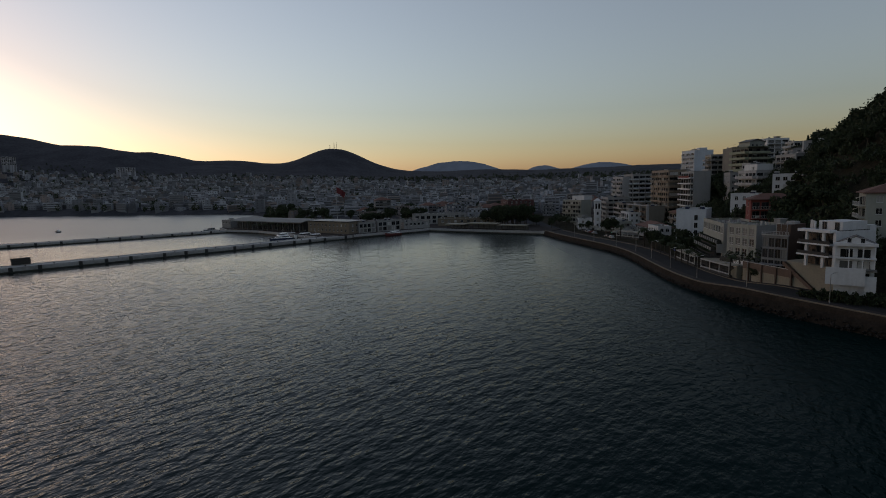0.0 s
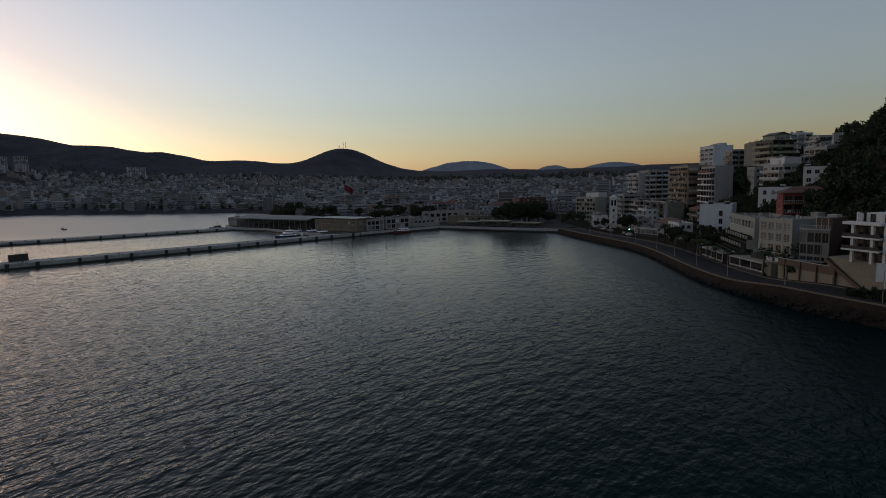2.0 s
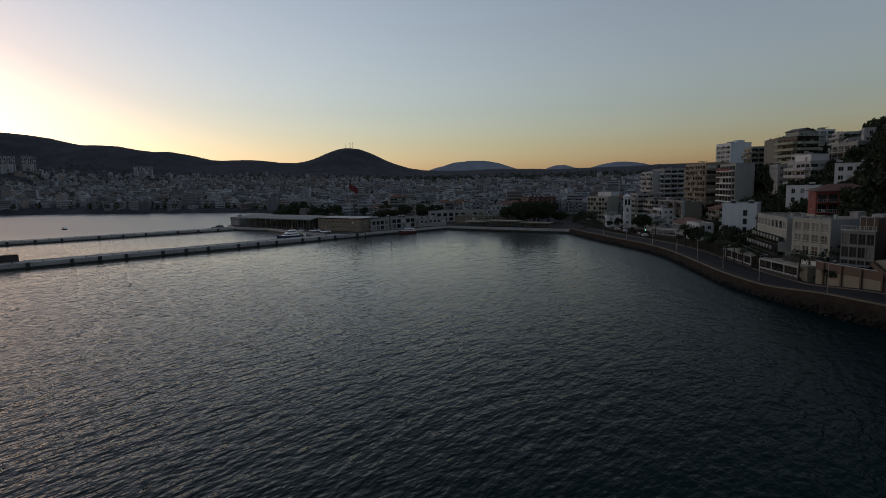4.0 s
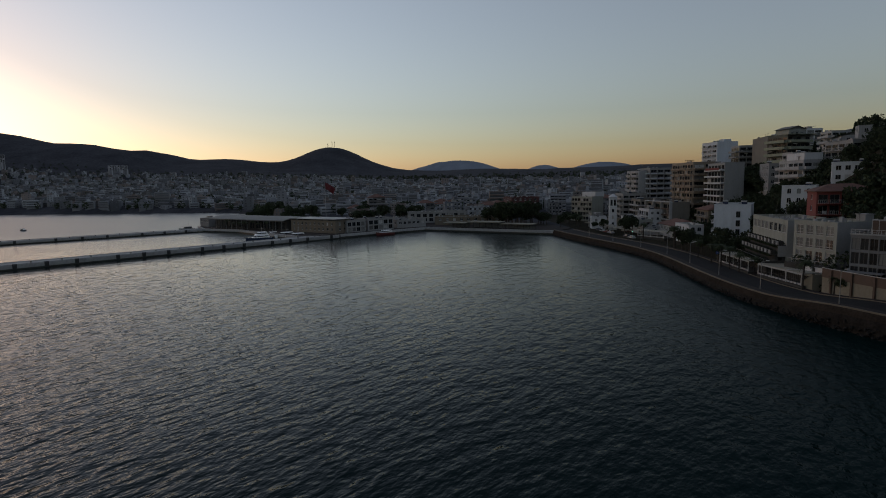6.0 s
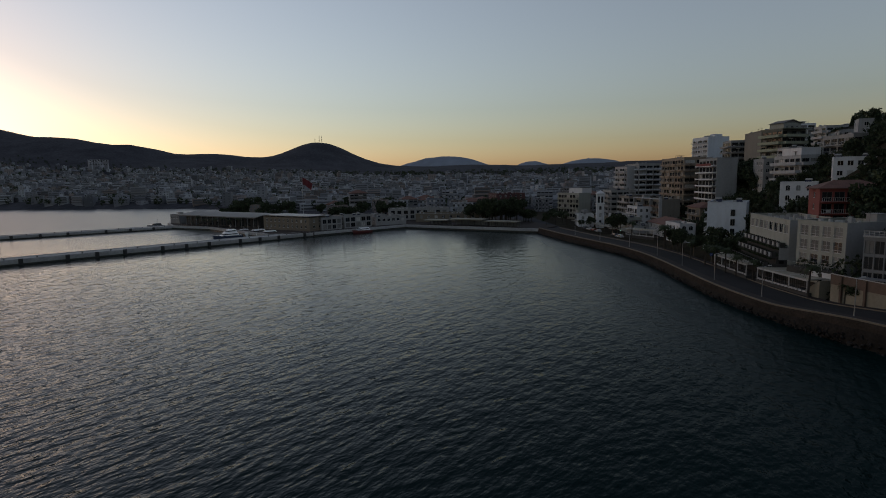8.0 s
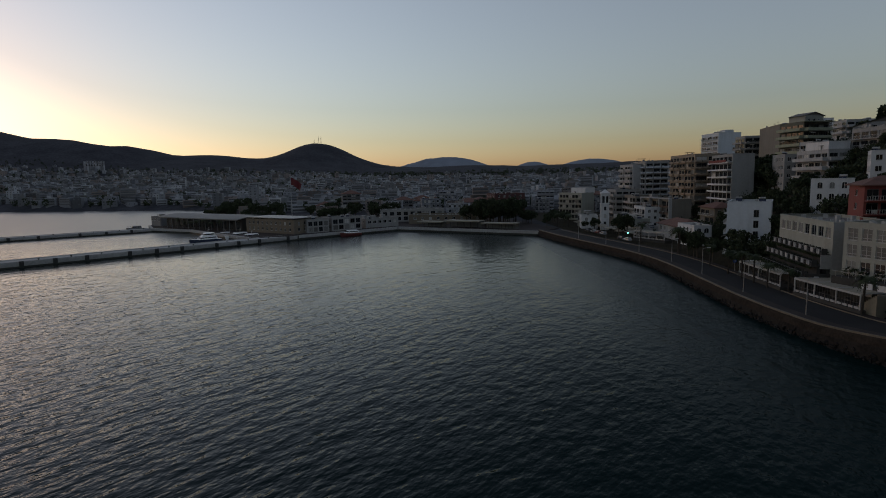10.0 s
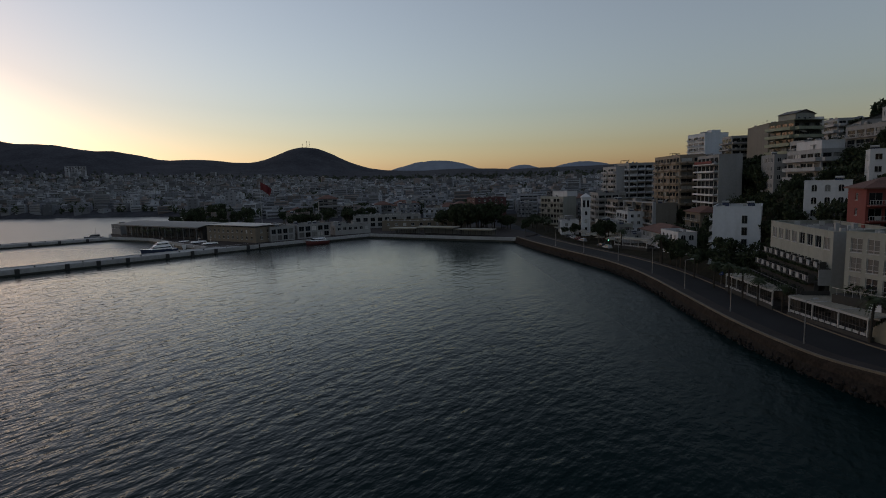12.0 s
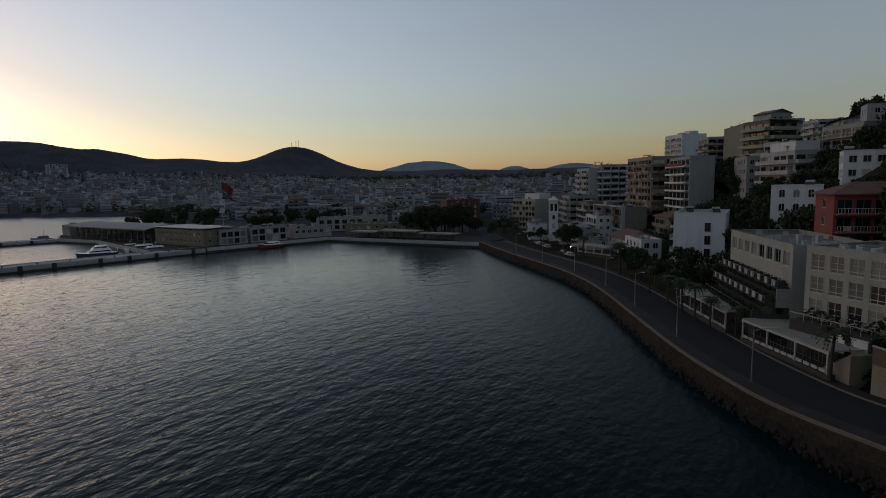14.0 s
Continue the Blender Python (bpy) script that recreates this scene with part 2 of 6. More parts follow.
def tube(bm, a, b, r0, r1, n=8, cap=True, mi=0):
    a, b = Vector(a), Vector(b)
    q = (b - a).to_track_quat("Z", "Y")
    lo, hi = [], []
    for i in range(n):
        w = q @ Vector((math.cos(i * math.tau / n), math.sin(i * math.tau / n), 0))
        lo.append(bm.verts.new(a + w * r0))
        hi.append(bm.verts.new(b + w * r1))
    for i in range(n):
        bm.faces.new((lo[i], lo[(i + 1) % n], hi[(i + 1) % n], hi[i])).material_index = mi
    if cap:
        bm.faces.new(lo[::-1]).material_index = mi
        bm.faces.new(hi).material_index = mi


def prism(bm, pts, z0, z1, mi=0):
    """An upright prism over a plan polygon that runs counter-clockwise."""
    lo = [bm.verts.new((x, y, z0)) for x, y in pts]
    hi = [bm.verts.new((x, y, z1)) for x, y in pts]
    n = len(pts)
    bm.faces.new(hi).material_index = mi
    for i in range(n):
        bm.faces.new((lo[i], lo[(i + 1) % n], hi[(i + 1) % n], hi[i])).material_index = mi


# ---------------------------------------------------------------- the lie of the land
def glide(pts, step):
    """A smooth line through plan points, sampled about every step metres."""
    p = [Vector(q) for q in pts]
    p = [2 * p[0] - p[1], *p, 2 * p[-1] - p[-2]]
    out = []
    for i in range(1, len(p) - 2):
        n = max(1, round((p[i + 1] - p[i]).length / step))
        for k in range(n):
            t = k / n
            out.append(0.5 * (2 * p[i] + (p[i + 1] - p[i - 1]) * t + (2 * p[i - 1] - 5 * p[i] + 4 * p[i + 1] - p[i + 2]) * t * t
                              + (3 * p[i] - p[i - 1] - 3 * p[i + 1] + p[i + 2]) * t ** 3))
    return out + [p[-2]]


SHORE = glide([(150, -40), (108, 45), (92, 80), (78.5, 115), (73, 132), (70.4, 146), (69.2, 160), (69.5, 175), (72.0, 198), (73.9, 215),
               (74.8, 232), (73.6, 250), (70.9, 266), (67.6, 284), (64.0, 307), (61.5, 330)], 3.0)
QUAY = [(62, 329), (-8, 374), (-54, 336.5)]
PLATFORM = [(-76, 331), (-94, 350), (-127, 388), (-156, 404), (-171, 431), (-160, 470), (-152, 520)]
BEACH = [(-215, 640), (-261, 688), (-340, 707), (-424, 729), (-514, 752), (-640, 765), (-1100, 800), (-2000, 900), (-6000, 700)]
SLOPE_Y = [-400, 100, 150, 180, 230, 300, 350, 420, 520, 700, 1000, 6000]
SLOPE_X = [150, 90, 82, 86, 99, 113, 128, 150, 205, 340, 620, 4000]
MOUNDS = [  # x, y, height, spread along x, spread along y
    (-1195, 1545, 44, 120, 70), (-925, 1700, 22, 60, 50),
    (200, 183, 42, 44, 44), (-515, 2950, 128, 142, 240), (-240, 2980, 12, 120, 240), (-1010, 2800, 58, 170, 250),
    (-2080, 2700, 165, 300, 300), (-1550, 2650, 92, 170, 260), (-1310, 2650, 48, 80, 220),
    (-2800, 2700, 190, 420, 400), (150, 3000, 12, 300, 250), (700, 2900, 8, 420, 250), (1500, 2900, 30, 400, 400)]


def ease(a, b, v):
    t = min(1, max(0, (v - a) / (b - a)))
    return t * t * (3 - 2 * t)


def height(x, y):
    """Ground level, without the sea."""
    s = x - float(np.interp(y, SLOPE_Y, SLOPE_X))
    far = ease(500, 900, y)
    z = 2.0 + (1 - 0.85 * far) * 0.45 * max(0, s - 4 * math.exp(-max(0, s) / 6))
    z = z if z < 60 else 60 + 40 * (1 - math.exp(-(z - 60) / 40))
    top = 60 - 22 * ease(215, 265, y)
    z = z if z < top else top + 0.25 * (z - top)
    z += max(0, y - 650) * (0.036 + 0.018 * ease(0, 1200, -x))
    for mx, my, h, sx, sy in MOUNDS:
        q = ((x - mx) / sx) ** 2 + ((y - my) / sy) ** 2
        if q < 14:
            z += h * math.exp(-q / 2)
    if y > 3100:
        z *= 1 - ease(3100, 4200, y)
    z += (noise.noise((x / 60, y / 60, 3.1)) * 2.0 + noise.noise((x / 260, y / 260, 8.4)) * 6) * ease(10, 80, z)
    return z


OUTLINE = [tuple(p) for p in SHORE] + QUAY + PLATFORM + BEACH + [(-6000, 6000), (6000, 6000), (6000, -900), (500, -900), (250, -300)]


EDGE_A = np.array(OUTLINE, float)
EDGE_D = np.roll(EDGE_A, -1, axis=0) - EDGE_A


def inland(x, y):
    """Metres to the waterline, negative at sea."""
    a, d = EDGE_A, EDGE_D
    span = (a[:, 1] > y) != (a[:, 1] + d[:, 1] > y)
    with np.errstate(divide="ignore", invalid="ignore"):
        cross = d[:, 0] * (y - a[:, 1]) / d[:, 1] + a[:, 0]
    inside = np.count_nonzero(span & (x < cross)) % 2 == 1
    t = np.clip(((x - a[:, 0]) * d[:, 0] + (y - a[:, 1]) * d[:, 1]) / (d ** 2).sum(1), 0, 1)
    best = ((a[:, 0] + t * d[:, 0] - x) ** 2 + (a[:, 1] + t * d[:, 1] - y) ** 2).min()
    return math.sqrt(best) * (1 if inside else -1)


def grid_lines(lo, hi, a, b, fine, grow):
    """Lines that are fine between a and b and open out beyond."""
    out = list(np.arange(a, b + 0.1, fine))
    step = fine
    while out[-1] < hi:
        step *= grow
        out.append(out[-1] + step)
    step, left = fine, []
    at = a
    while at > lo:
        step *= grow
        at -= step
        left.append(at)
    return left[::-1] + out


def ground():
    xs = grid_lines(-4600, 3600, -190, 280, 7, 1.06)
    ys = grid_lines(-420, 4600, 60, 560, 7, 1.045)
    verts, faces = [], []
    for y in ys:
        for x in xs:
            z = height(x, y)
            if y < 1000 or x < -800 and y < 1500:
                d = inland(x, y)
                k = ease(3, 14, d) if y < 620 else ease(-2, 14, d)
                z = -5 * (1 - k) + (min(z, 1.6) if d < 16 and x < 400 else z) * k
            verts.append((x, y, z))
    w = len(xs)
    for j in range(len(ys) - 1):
        for i in range(w - 1):
            a = j * w + i
            faces.append((a, a + 1, a + w + 1, a + w))
    me = bpy.data.meshes.new("mesh")
    me.from_pydata(verts, [], faces)
    me.materials.append(HILL)
    me.materials.append(WOODFLOOR)
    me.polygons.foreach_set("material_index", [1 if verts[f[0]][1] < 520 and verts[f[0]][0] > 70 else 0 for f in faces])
    me.shade_smooth()
    tagged(new("ground", me), "dark scrub-covered ground rising from the shore to the hills", "ground", kind="structure")


ground()
bm = bmesh.new()
quad(bm, (-5200, -1500, 0), (3800, -1500, 0), (3800, 1500, 0), (-5200, 1500, 0))
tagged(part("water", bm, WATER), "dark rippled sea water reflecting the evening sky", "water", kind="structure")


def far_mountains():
    """Mountains beyond the town, with the blue of haze in their base colour."""
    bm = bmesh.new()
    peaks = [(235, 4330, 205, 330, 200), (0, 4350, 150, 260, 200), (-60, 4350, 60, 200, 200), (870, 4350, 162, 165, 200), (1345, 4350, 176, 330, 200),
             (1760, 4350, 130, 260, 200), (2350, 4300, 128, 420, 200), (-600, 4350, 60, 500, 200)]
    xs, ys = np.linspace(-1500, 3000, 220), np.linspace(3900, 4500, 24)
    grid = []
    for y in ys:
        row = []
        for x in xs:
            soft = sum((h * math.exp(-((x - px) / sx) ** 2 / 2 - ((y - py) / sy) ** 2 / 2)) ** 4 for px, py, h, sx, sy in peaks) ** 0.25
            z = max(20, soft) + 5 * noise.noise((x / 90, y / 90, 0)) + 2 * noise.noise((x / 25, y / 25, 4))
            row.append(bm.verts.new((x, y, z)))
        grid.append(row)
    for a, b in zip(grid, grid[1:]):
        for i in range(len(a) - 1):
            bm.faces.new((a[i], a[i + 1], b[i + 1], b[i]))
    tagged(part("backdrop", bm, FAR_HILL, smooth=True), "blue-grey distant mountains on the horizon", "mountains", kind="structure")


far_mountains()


# ---------------------------------------------------------------- promenade, quays and piers
def normals(line):
    out = []
    for i, p in enumerate(line):
        d = (line[min(i + 1, len(line) - 1)] - line[max(i - 1, 0)]).normalized()
        out.append(Vector((d.y, -d.x)))
    return out


def rise(y):
    """The coast road climbs a little beyond the hotel."""
    return 1.5 * ease(-157, -133, -y)


def sweep(line, profile, mi=0, climb=False, steep=False):
    """A band with the given (inland offset, level) profile along a plan line."""
    bm = bmesh.new()
    rows = [[bm.verts.new((p.x + n.x * o, p.y + n.y * o, z + (rise(p.y) if climb and z > 0.5 else 0))) for o, z in ([(o * (1 - 0.1 * rise(p.y)), z) for o, z in profile] if steep else profile)] for p, n in zip(line, normals(line))]
    for a, b in zip(rows, rows[1:]):
        for i in range(len(profile) - 1):
            bm.faces.new((a[i], a[i + 1], b[i + 1], b[i]))
    return bm


tagged(part("road", sweep(SHORE, [(3.35, 2.55), (11.2, 2.55), (11.2, 1.0)], climb=True), ASPHALT), "dark asphalt coast road beside the sea", "road", kind="structure")
tagged(part("pavement", sweep(SHORE, [(0.25, 2.2), (0.3, 2.7), (3.1, 2.7), (3.35, 2.7), (3.35, 2.3)], climb=True), PAVING),
       "dark grey-brown paved seafront walk above the bank", "pavement", kind="structure")
tagged(part("bank", sweep(SHORE, [(-0.95, -1.5), (-0.7, 0.2), (-0.5, 0.9), (-0.35, 1.5)], climb=True, steep=True), BANK), "black wet rocky bank under the seafront walk", "bank", kind="structure")
tagged(part("verge", sweep(SHORE, [(-0.38, 1.45), (-0.2, 2.0), (0.0, 2.45), (0.24, 2.64)], climb=True, steep=True), VERGE), "dry brown earth verge at the edge of the walk", "verge", kind="structure")
tagged(part("kerb", sweep(SHORE, [(0.22, 2.6), (0.22, 2.92), (0.62, 2.92), (0.62, 2.68)], climb=True), KERB), "pale stone kerb along the seafront walk", "kerb", kind="structure")
tagged(part("kerb", sweep(SHORE, [(11.2, 2.3), (11.2, 2.72), (11.42, 2.72), (11.42, 2.3)], climb=True), KERB), "pale stone kerb on the inland side of the road", "kerb", kind="structure")
tagged(part("pavement", sweep(SHORE, [(11.42, 2.3), (11.42, 2.7), (13.2, 2.7), (13.2, 1.0)], climb=True), PAVING), "dark paved footway on the inland side of the road", "pavement", kind="structure")


def rock_mesh(seed):
    rnd = random.Random(seed)
    bm = bmesh.new()
    bmesh.ops.create_icosphere(bm, subdivisions=1, radius=0.5)
    sx, sy, sz = rnd.uniform(0.8, 1.4), rnd.uniform(0.7, 1.1), rnd.uniform(0.5, 0.8)
    for v in bm.verts:
        k = rnd.uniform(0.75, 1.2)
        v.co = Vector((v.co.x * sx * k, v.co.y * sy * k, v.co.z * sz * k))
    return bm


def quays():
    bm = bmesh.new()
    prism(bm, [(62, 329), (75, 345), (60, 420), (-150, 520), (-160, 470), (-171, 431), (-156, 404), (-127, 388), (-94, 350), (-76, 331), (-54, 336.5), (-8, 374)][::1], -3, 2.2)
    tagged(part("quay", bm, PAVING), "dark paved harbour quay", "quay", kind="structure")


def quay_edge():
    line = [Vector(p) for p in QUAY]
    bm = sweep(line, [(-0.15, -2), (-0.15, 2.35), (1.0, 2.35), (1.0, 2.1)])
    tagged(part("quay_edge", bm, CONCRETE), "pale concrete edge beam of the quay", "quay", kind="structure")
    bm = sweep([Vector(p) for p in PLATFORM[:5]], [(-0.15, -2), (-0.15, 2.35), (1.0, 2.35), (1.0, 2.1)])
    tagged(part("quay_edge", bm, CONCRETE), "pale concrete edge beam of the platform", "quay", kind="structure")


def dark_feet():
    """Dark lower strip of the quay walls."""
    for line in (QUAY, PLATFORM[:5]):
        bm = sweep([Vector(p) for p in line], [(-0.19, -1), (-0.19, 0.95), (-0.1, 0.95)])
        tagged(part("tide_mark", bm, DARKFOOT), "dark lower strip of the quay wall", "quay", kind="structure")


def pier(name, a, b, wide, z, label, gap):
    a, b = Vector(a), Vector(b)
    d = (b - a).normalized()
    n = Vector((-d.y, d.x))
    long = (b - a).length
    root = thing(name, label, "pier", Matrix.Translation((a.x, a.y, 0)) @ Matrix.Rotation(math.atan2(d.y, d.x), 4, "Z"), kind="structure")
    part("deck", boxes((0, long, 0, wide, -3, z)), CONCRETE, root)
    part("edge_beam", boxes((0, long, -0.25, 0.35, z - 0.9, z + 0.22), (0, long, wide - 0.35, wide + 0.25, z - 0.9, z + 0.22)), CONCRETE, root)
    part("tide_mark", boxes((0, long, -0.03, -0.004, -1, 0.55)), DARKFOOT, root, "dark lower strip of the pier")
    fm = mesh_of(boxes((-0.55, 0.55, -0.9, -0.25, 0.2, z - 0.1), (-0.7, 0.7, -0.5, -0.25, 0.4, z + 0.3)), RUBBER)
    bol = bmesh.new()
    tube(bol, (0, 0, 0), (0, 0, 0.5), 0.22, 0.18)
    tube(bol, (0, 0, 0.5), (0, 0, 0.7), 0.36, 0.3)
    bm_ = mesh_of(bol, RUBBER)
    x, k = gap * 0.4, 0
    while x < long:
        share("fender", fm, root, Matrix.Translation((x, 0, 0)), "black rubber fender")
        share("bollard", bm_, root, Matrix.Translation((x + gap * 0.45, 1.2, z)), "dark mooring bollard")
        x += gap * (1.25 if k % 3 == 0 else 0.85)
        k += 1
    return root


quays()
quay_edge()
dark_feet()
pier("pier", (-248, 160), (-54.5, 336), 9, 2.0, "long concrete cruise pier with black fenders", 11.5)
pier("pier", (-380, 232), (-156, 404), 9, 1.8, "outer concrete pier with dark fenders", 15)


# ---------------------------------------------------------------- buildings
WINDOWS = {}
MIX = random.Random(3)
DRAPES = [0.72, 0.9]  # shares of bare panes, and of bare or curtained ones
PLANS = []


def window_frame(w, h, sill):
    """One joined frame with its centre bar and, where there is one, a sloping sill."""
    t, y0, y1 = 0.09, 0.12, 0.2
    xs = [0, t, w - t, w] if w <= 1.0 else [0, t, w / 2 - t / 2, w / 2 + t / 2, w - t, w]
    zs = [-0.1, 0, 0.05, t, h - t, h] if sill else [0, t, h - t, h]
    low = 3 if sill else 1
    bm = bmesh.new()
    front, back = {}, {}
    for i, x in enumerate(xs):
        for j, z in enumerate(zs):
            front[i, j] = bm.verts.new((x, -0.1 if sill and j < 2 else y0, z))
            back[i, j] = bm.verts.new((x, y1, z))

    def solid(i, j):
        return 0 <= i < len(xs) - 1 and 0 <= j < len(zs) - 1 and (j < low or j == len(zs) - 2 or i % 2 == 0)

    for i in range(len(xs) - 1):
        for j in range(len(zs) - 1):
            if not solid(i, j):
                continue
            bm.faces.new((front[i, j], front[i + 1, j], front[i + 1, j + 1], front[i, j + 1]))
            for di, dj, p, q in ((-1, 0, (i, j + 1), (i, j)), (1, 0, (i + 1, j), (i + 1, j + 1)), (0, -1, (i, j), (i + 1, j)), (0, 1, (i + 1, j + 1), (i, j + 1))):
                if not solid(i + di, j + dj):
                    bm.faces.new((front[p], back[p], back[q], front[q]))
    for v in [v for v in back.values() if not v.link_faces]:
        bm.verts.remove(v)
    return bm


def window_meshes(w, h, kind):
    key = (round(w, 2), round(h, 2), kind)
    if key not in WINDOWS:
        WINDOWS[key] = (mesh_of(window_frame(w, h, kind != "dark"), DARKFRAME if kind == "dark" else FRAME), [mesh_of(boxes((0, w, 0.17, 0.3, 0, h)), g) for g in (GLASS, CURTAIN, SHUTTER)])
    return WINDOWS[key]


def arch_head(w, h, mat):
    """The two spandrels that round the top of an opening."""
    key = (round(w, 2), round(h, 2), "arch" + mat.name)
    if key not in WINDOWS:
        bm = bmesh.new()
        n, r = 10, w / 2
        arc = [(r - r * math.cos(math.pi * k / n), h - r + r * math.sin(math.pi * k / n)) for k in range(n + 1)]
        lo = [(bm.verts.new((x, 0.02, z)), bm.verts.new((x, 0.14, z))) for x, z in arc]
        hi = [bm.verts.new((x, 0.02, h)) for x, z in arc]
        for k in range(n):
            bm.faces.new((lo[k][0], lo[k + 1][0], hi[k + 1], hi[k]))
            bm.faces.new((lo[k][0], lo[k][1], lo[k + 1][1], lo[k + 1][0]))
        WINDOWS[key] = mesh_of(bm, mat)
    return WINDOWS[key]


def facade(bm, root, a, b, z0, z1, holes, kind="plain", reveal=0.3, arched=None):
    """One outer wall from plan point a to b with openings (u, v, width, height), each with its window."""
    a, b = Vector(a), Vector(b)
    d = (b - a).normalized()
    n = Vector((-d.y, d.x))
    long = (b - a).length
    us = sorted({0, long, *[h[0] for h in holes], *[h[0] + h[2] for h in holes]})
    vs = sorted({z0, z1, *[h[1] for h in holes], *[h[1] + h[3] for h in holes]})

    def at(u, v, deep=0.0):
        p = a + d * u + n * deep
        return (p.x, p.y, v)

    for u0, u1 in zip(us, us[1:]):
        for v0, v1 in zip(vs, vs[1:]):
            um, vm = (u0 + u1) / 2, (v0 + v1) / 2
            if not any(h[0] < um < h[0] + h[2] and h[1] < vm < h[1] + h[3] for h in holes):
                quad(bm, at(u0, v0), at(u1, v0), at(u1, v1), at(u0, v1))
    turn = Matrix.Rotation(math.atan2(d.y, d.x), 4, "Z")
    for u, v, w, h in holes:
        u1, v1 = u + w, v + h
        quad(bm, at(u, v), at(u, v, reveal), at(u1, v, reveal), at(u1, v))
        quad(bm, at(u, v1, reveal), at(u, v1), at(u1, v1), at(u1, v1, reveal))
        quad(bm, at(u, v, reveal), at(u, v), at(u, v1), at(u, v1, reveal))
        quad(bm, at(u1, v), at(u1, v, reveal), at(u1, v1, reveal), at(u1, v1))
        frame_me, panes = window_meshes(w, h, kind)
        dice = MIX.random()
        pane_me = panes[0 if dice < DRAPES[0] else (1 if dice < DRAPES[1] else 2)]
        win = share("window", frame_me, root, Matrix.Translation(at(u, v)) @ turn)
        share("pane", pane_me, win, Matrix.Identity(4))
        if arched:
            share("arch_head", arch_head(w, h, arched), win, Matrix.Identity(4))


def spaced(long, n, w):
    gap = (long - n * w) / (n + 1)
    return [gap + i * (gap + w) for i in range(n)]


def balcony_meshes(long, out, mat, rail):
    slab = mesh_of(boxes((0, long, -out, 0, -0.22, 0.0)), mat)
    if rail == "solid":
        r = [(0, long, -out - 0.02, -out + 0.12, 0.0, 1.0), (0, 0.12, -out + 0.12, 0, 0, 1.0), (long - 0.12, long, -out + 0.12, 0, 0, 1.0)]
        rm = mat
    elif rail == "slab":
        r = [(0, long, -out - 0.02, -out + 0.2, -0.3, 0.35), (0, 0.2, -out + 0.2, 0, -0.3, 0.35), (long - 0.2, long, -out + 0.2, 0, -0.3, 0.35)]
        rm = mat
    elif rail == "half":
        r = [(0, long, -out - 0.02, -out + 0.12, 0.0, 0.55), (0, 0.12, -out + 0.12, 0, 0, 0.55), (long - 0.12, long, -out + 0.12, 0, 0, 0.55),
             (0, long, -out, -out + 0.06, 0.92, 0.98)]
        rm = mat
    else:
        r = [(0, long, -out, -out + 0.07, 0.93, 1.0), (0, long, -out + 0.01, -out + 0.05, 0.08, 0.13)]
        r += [(x, x + 0.06, -out + 0.01, -out + 0.06, 0, 0.95) for x in np.linspace(0, long - 0.06, max(3, int(long / 0.45)))]
        rm = FRAME
    return slab, mesh_of(boxes(*r), rm)


CLUTTER = {}


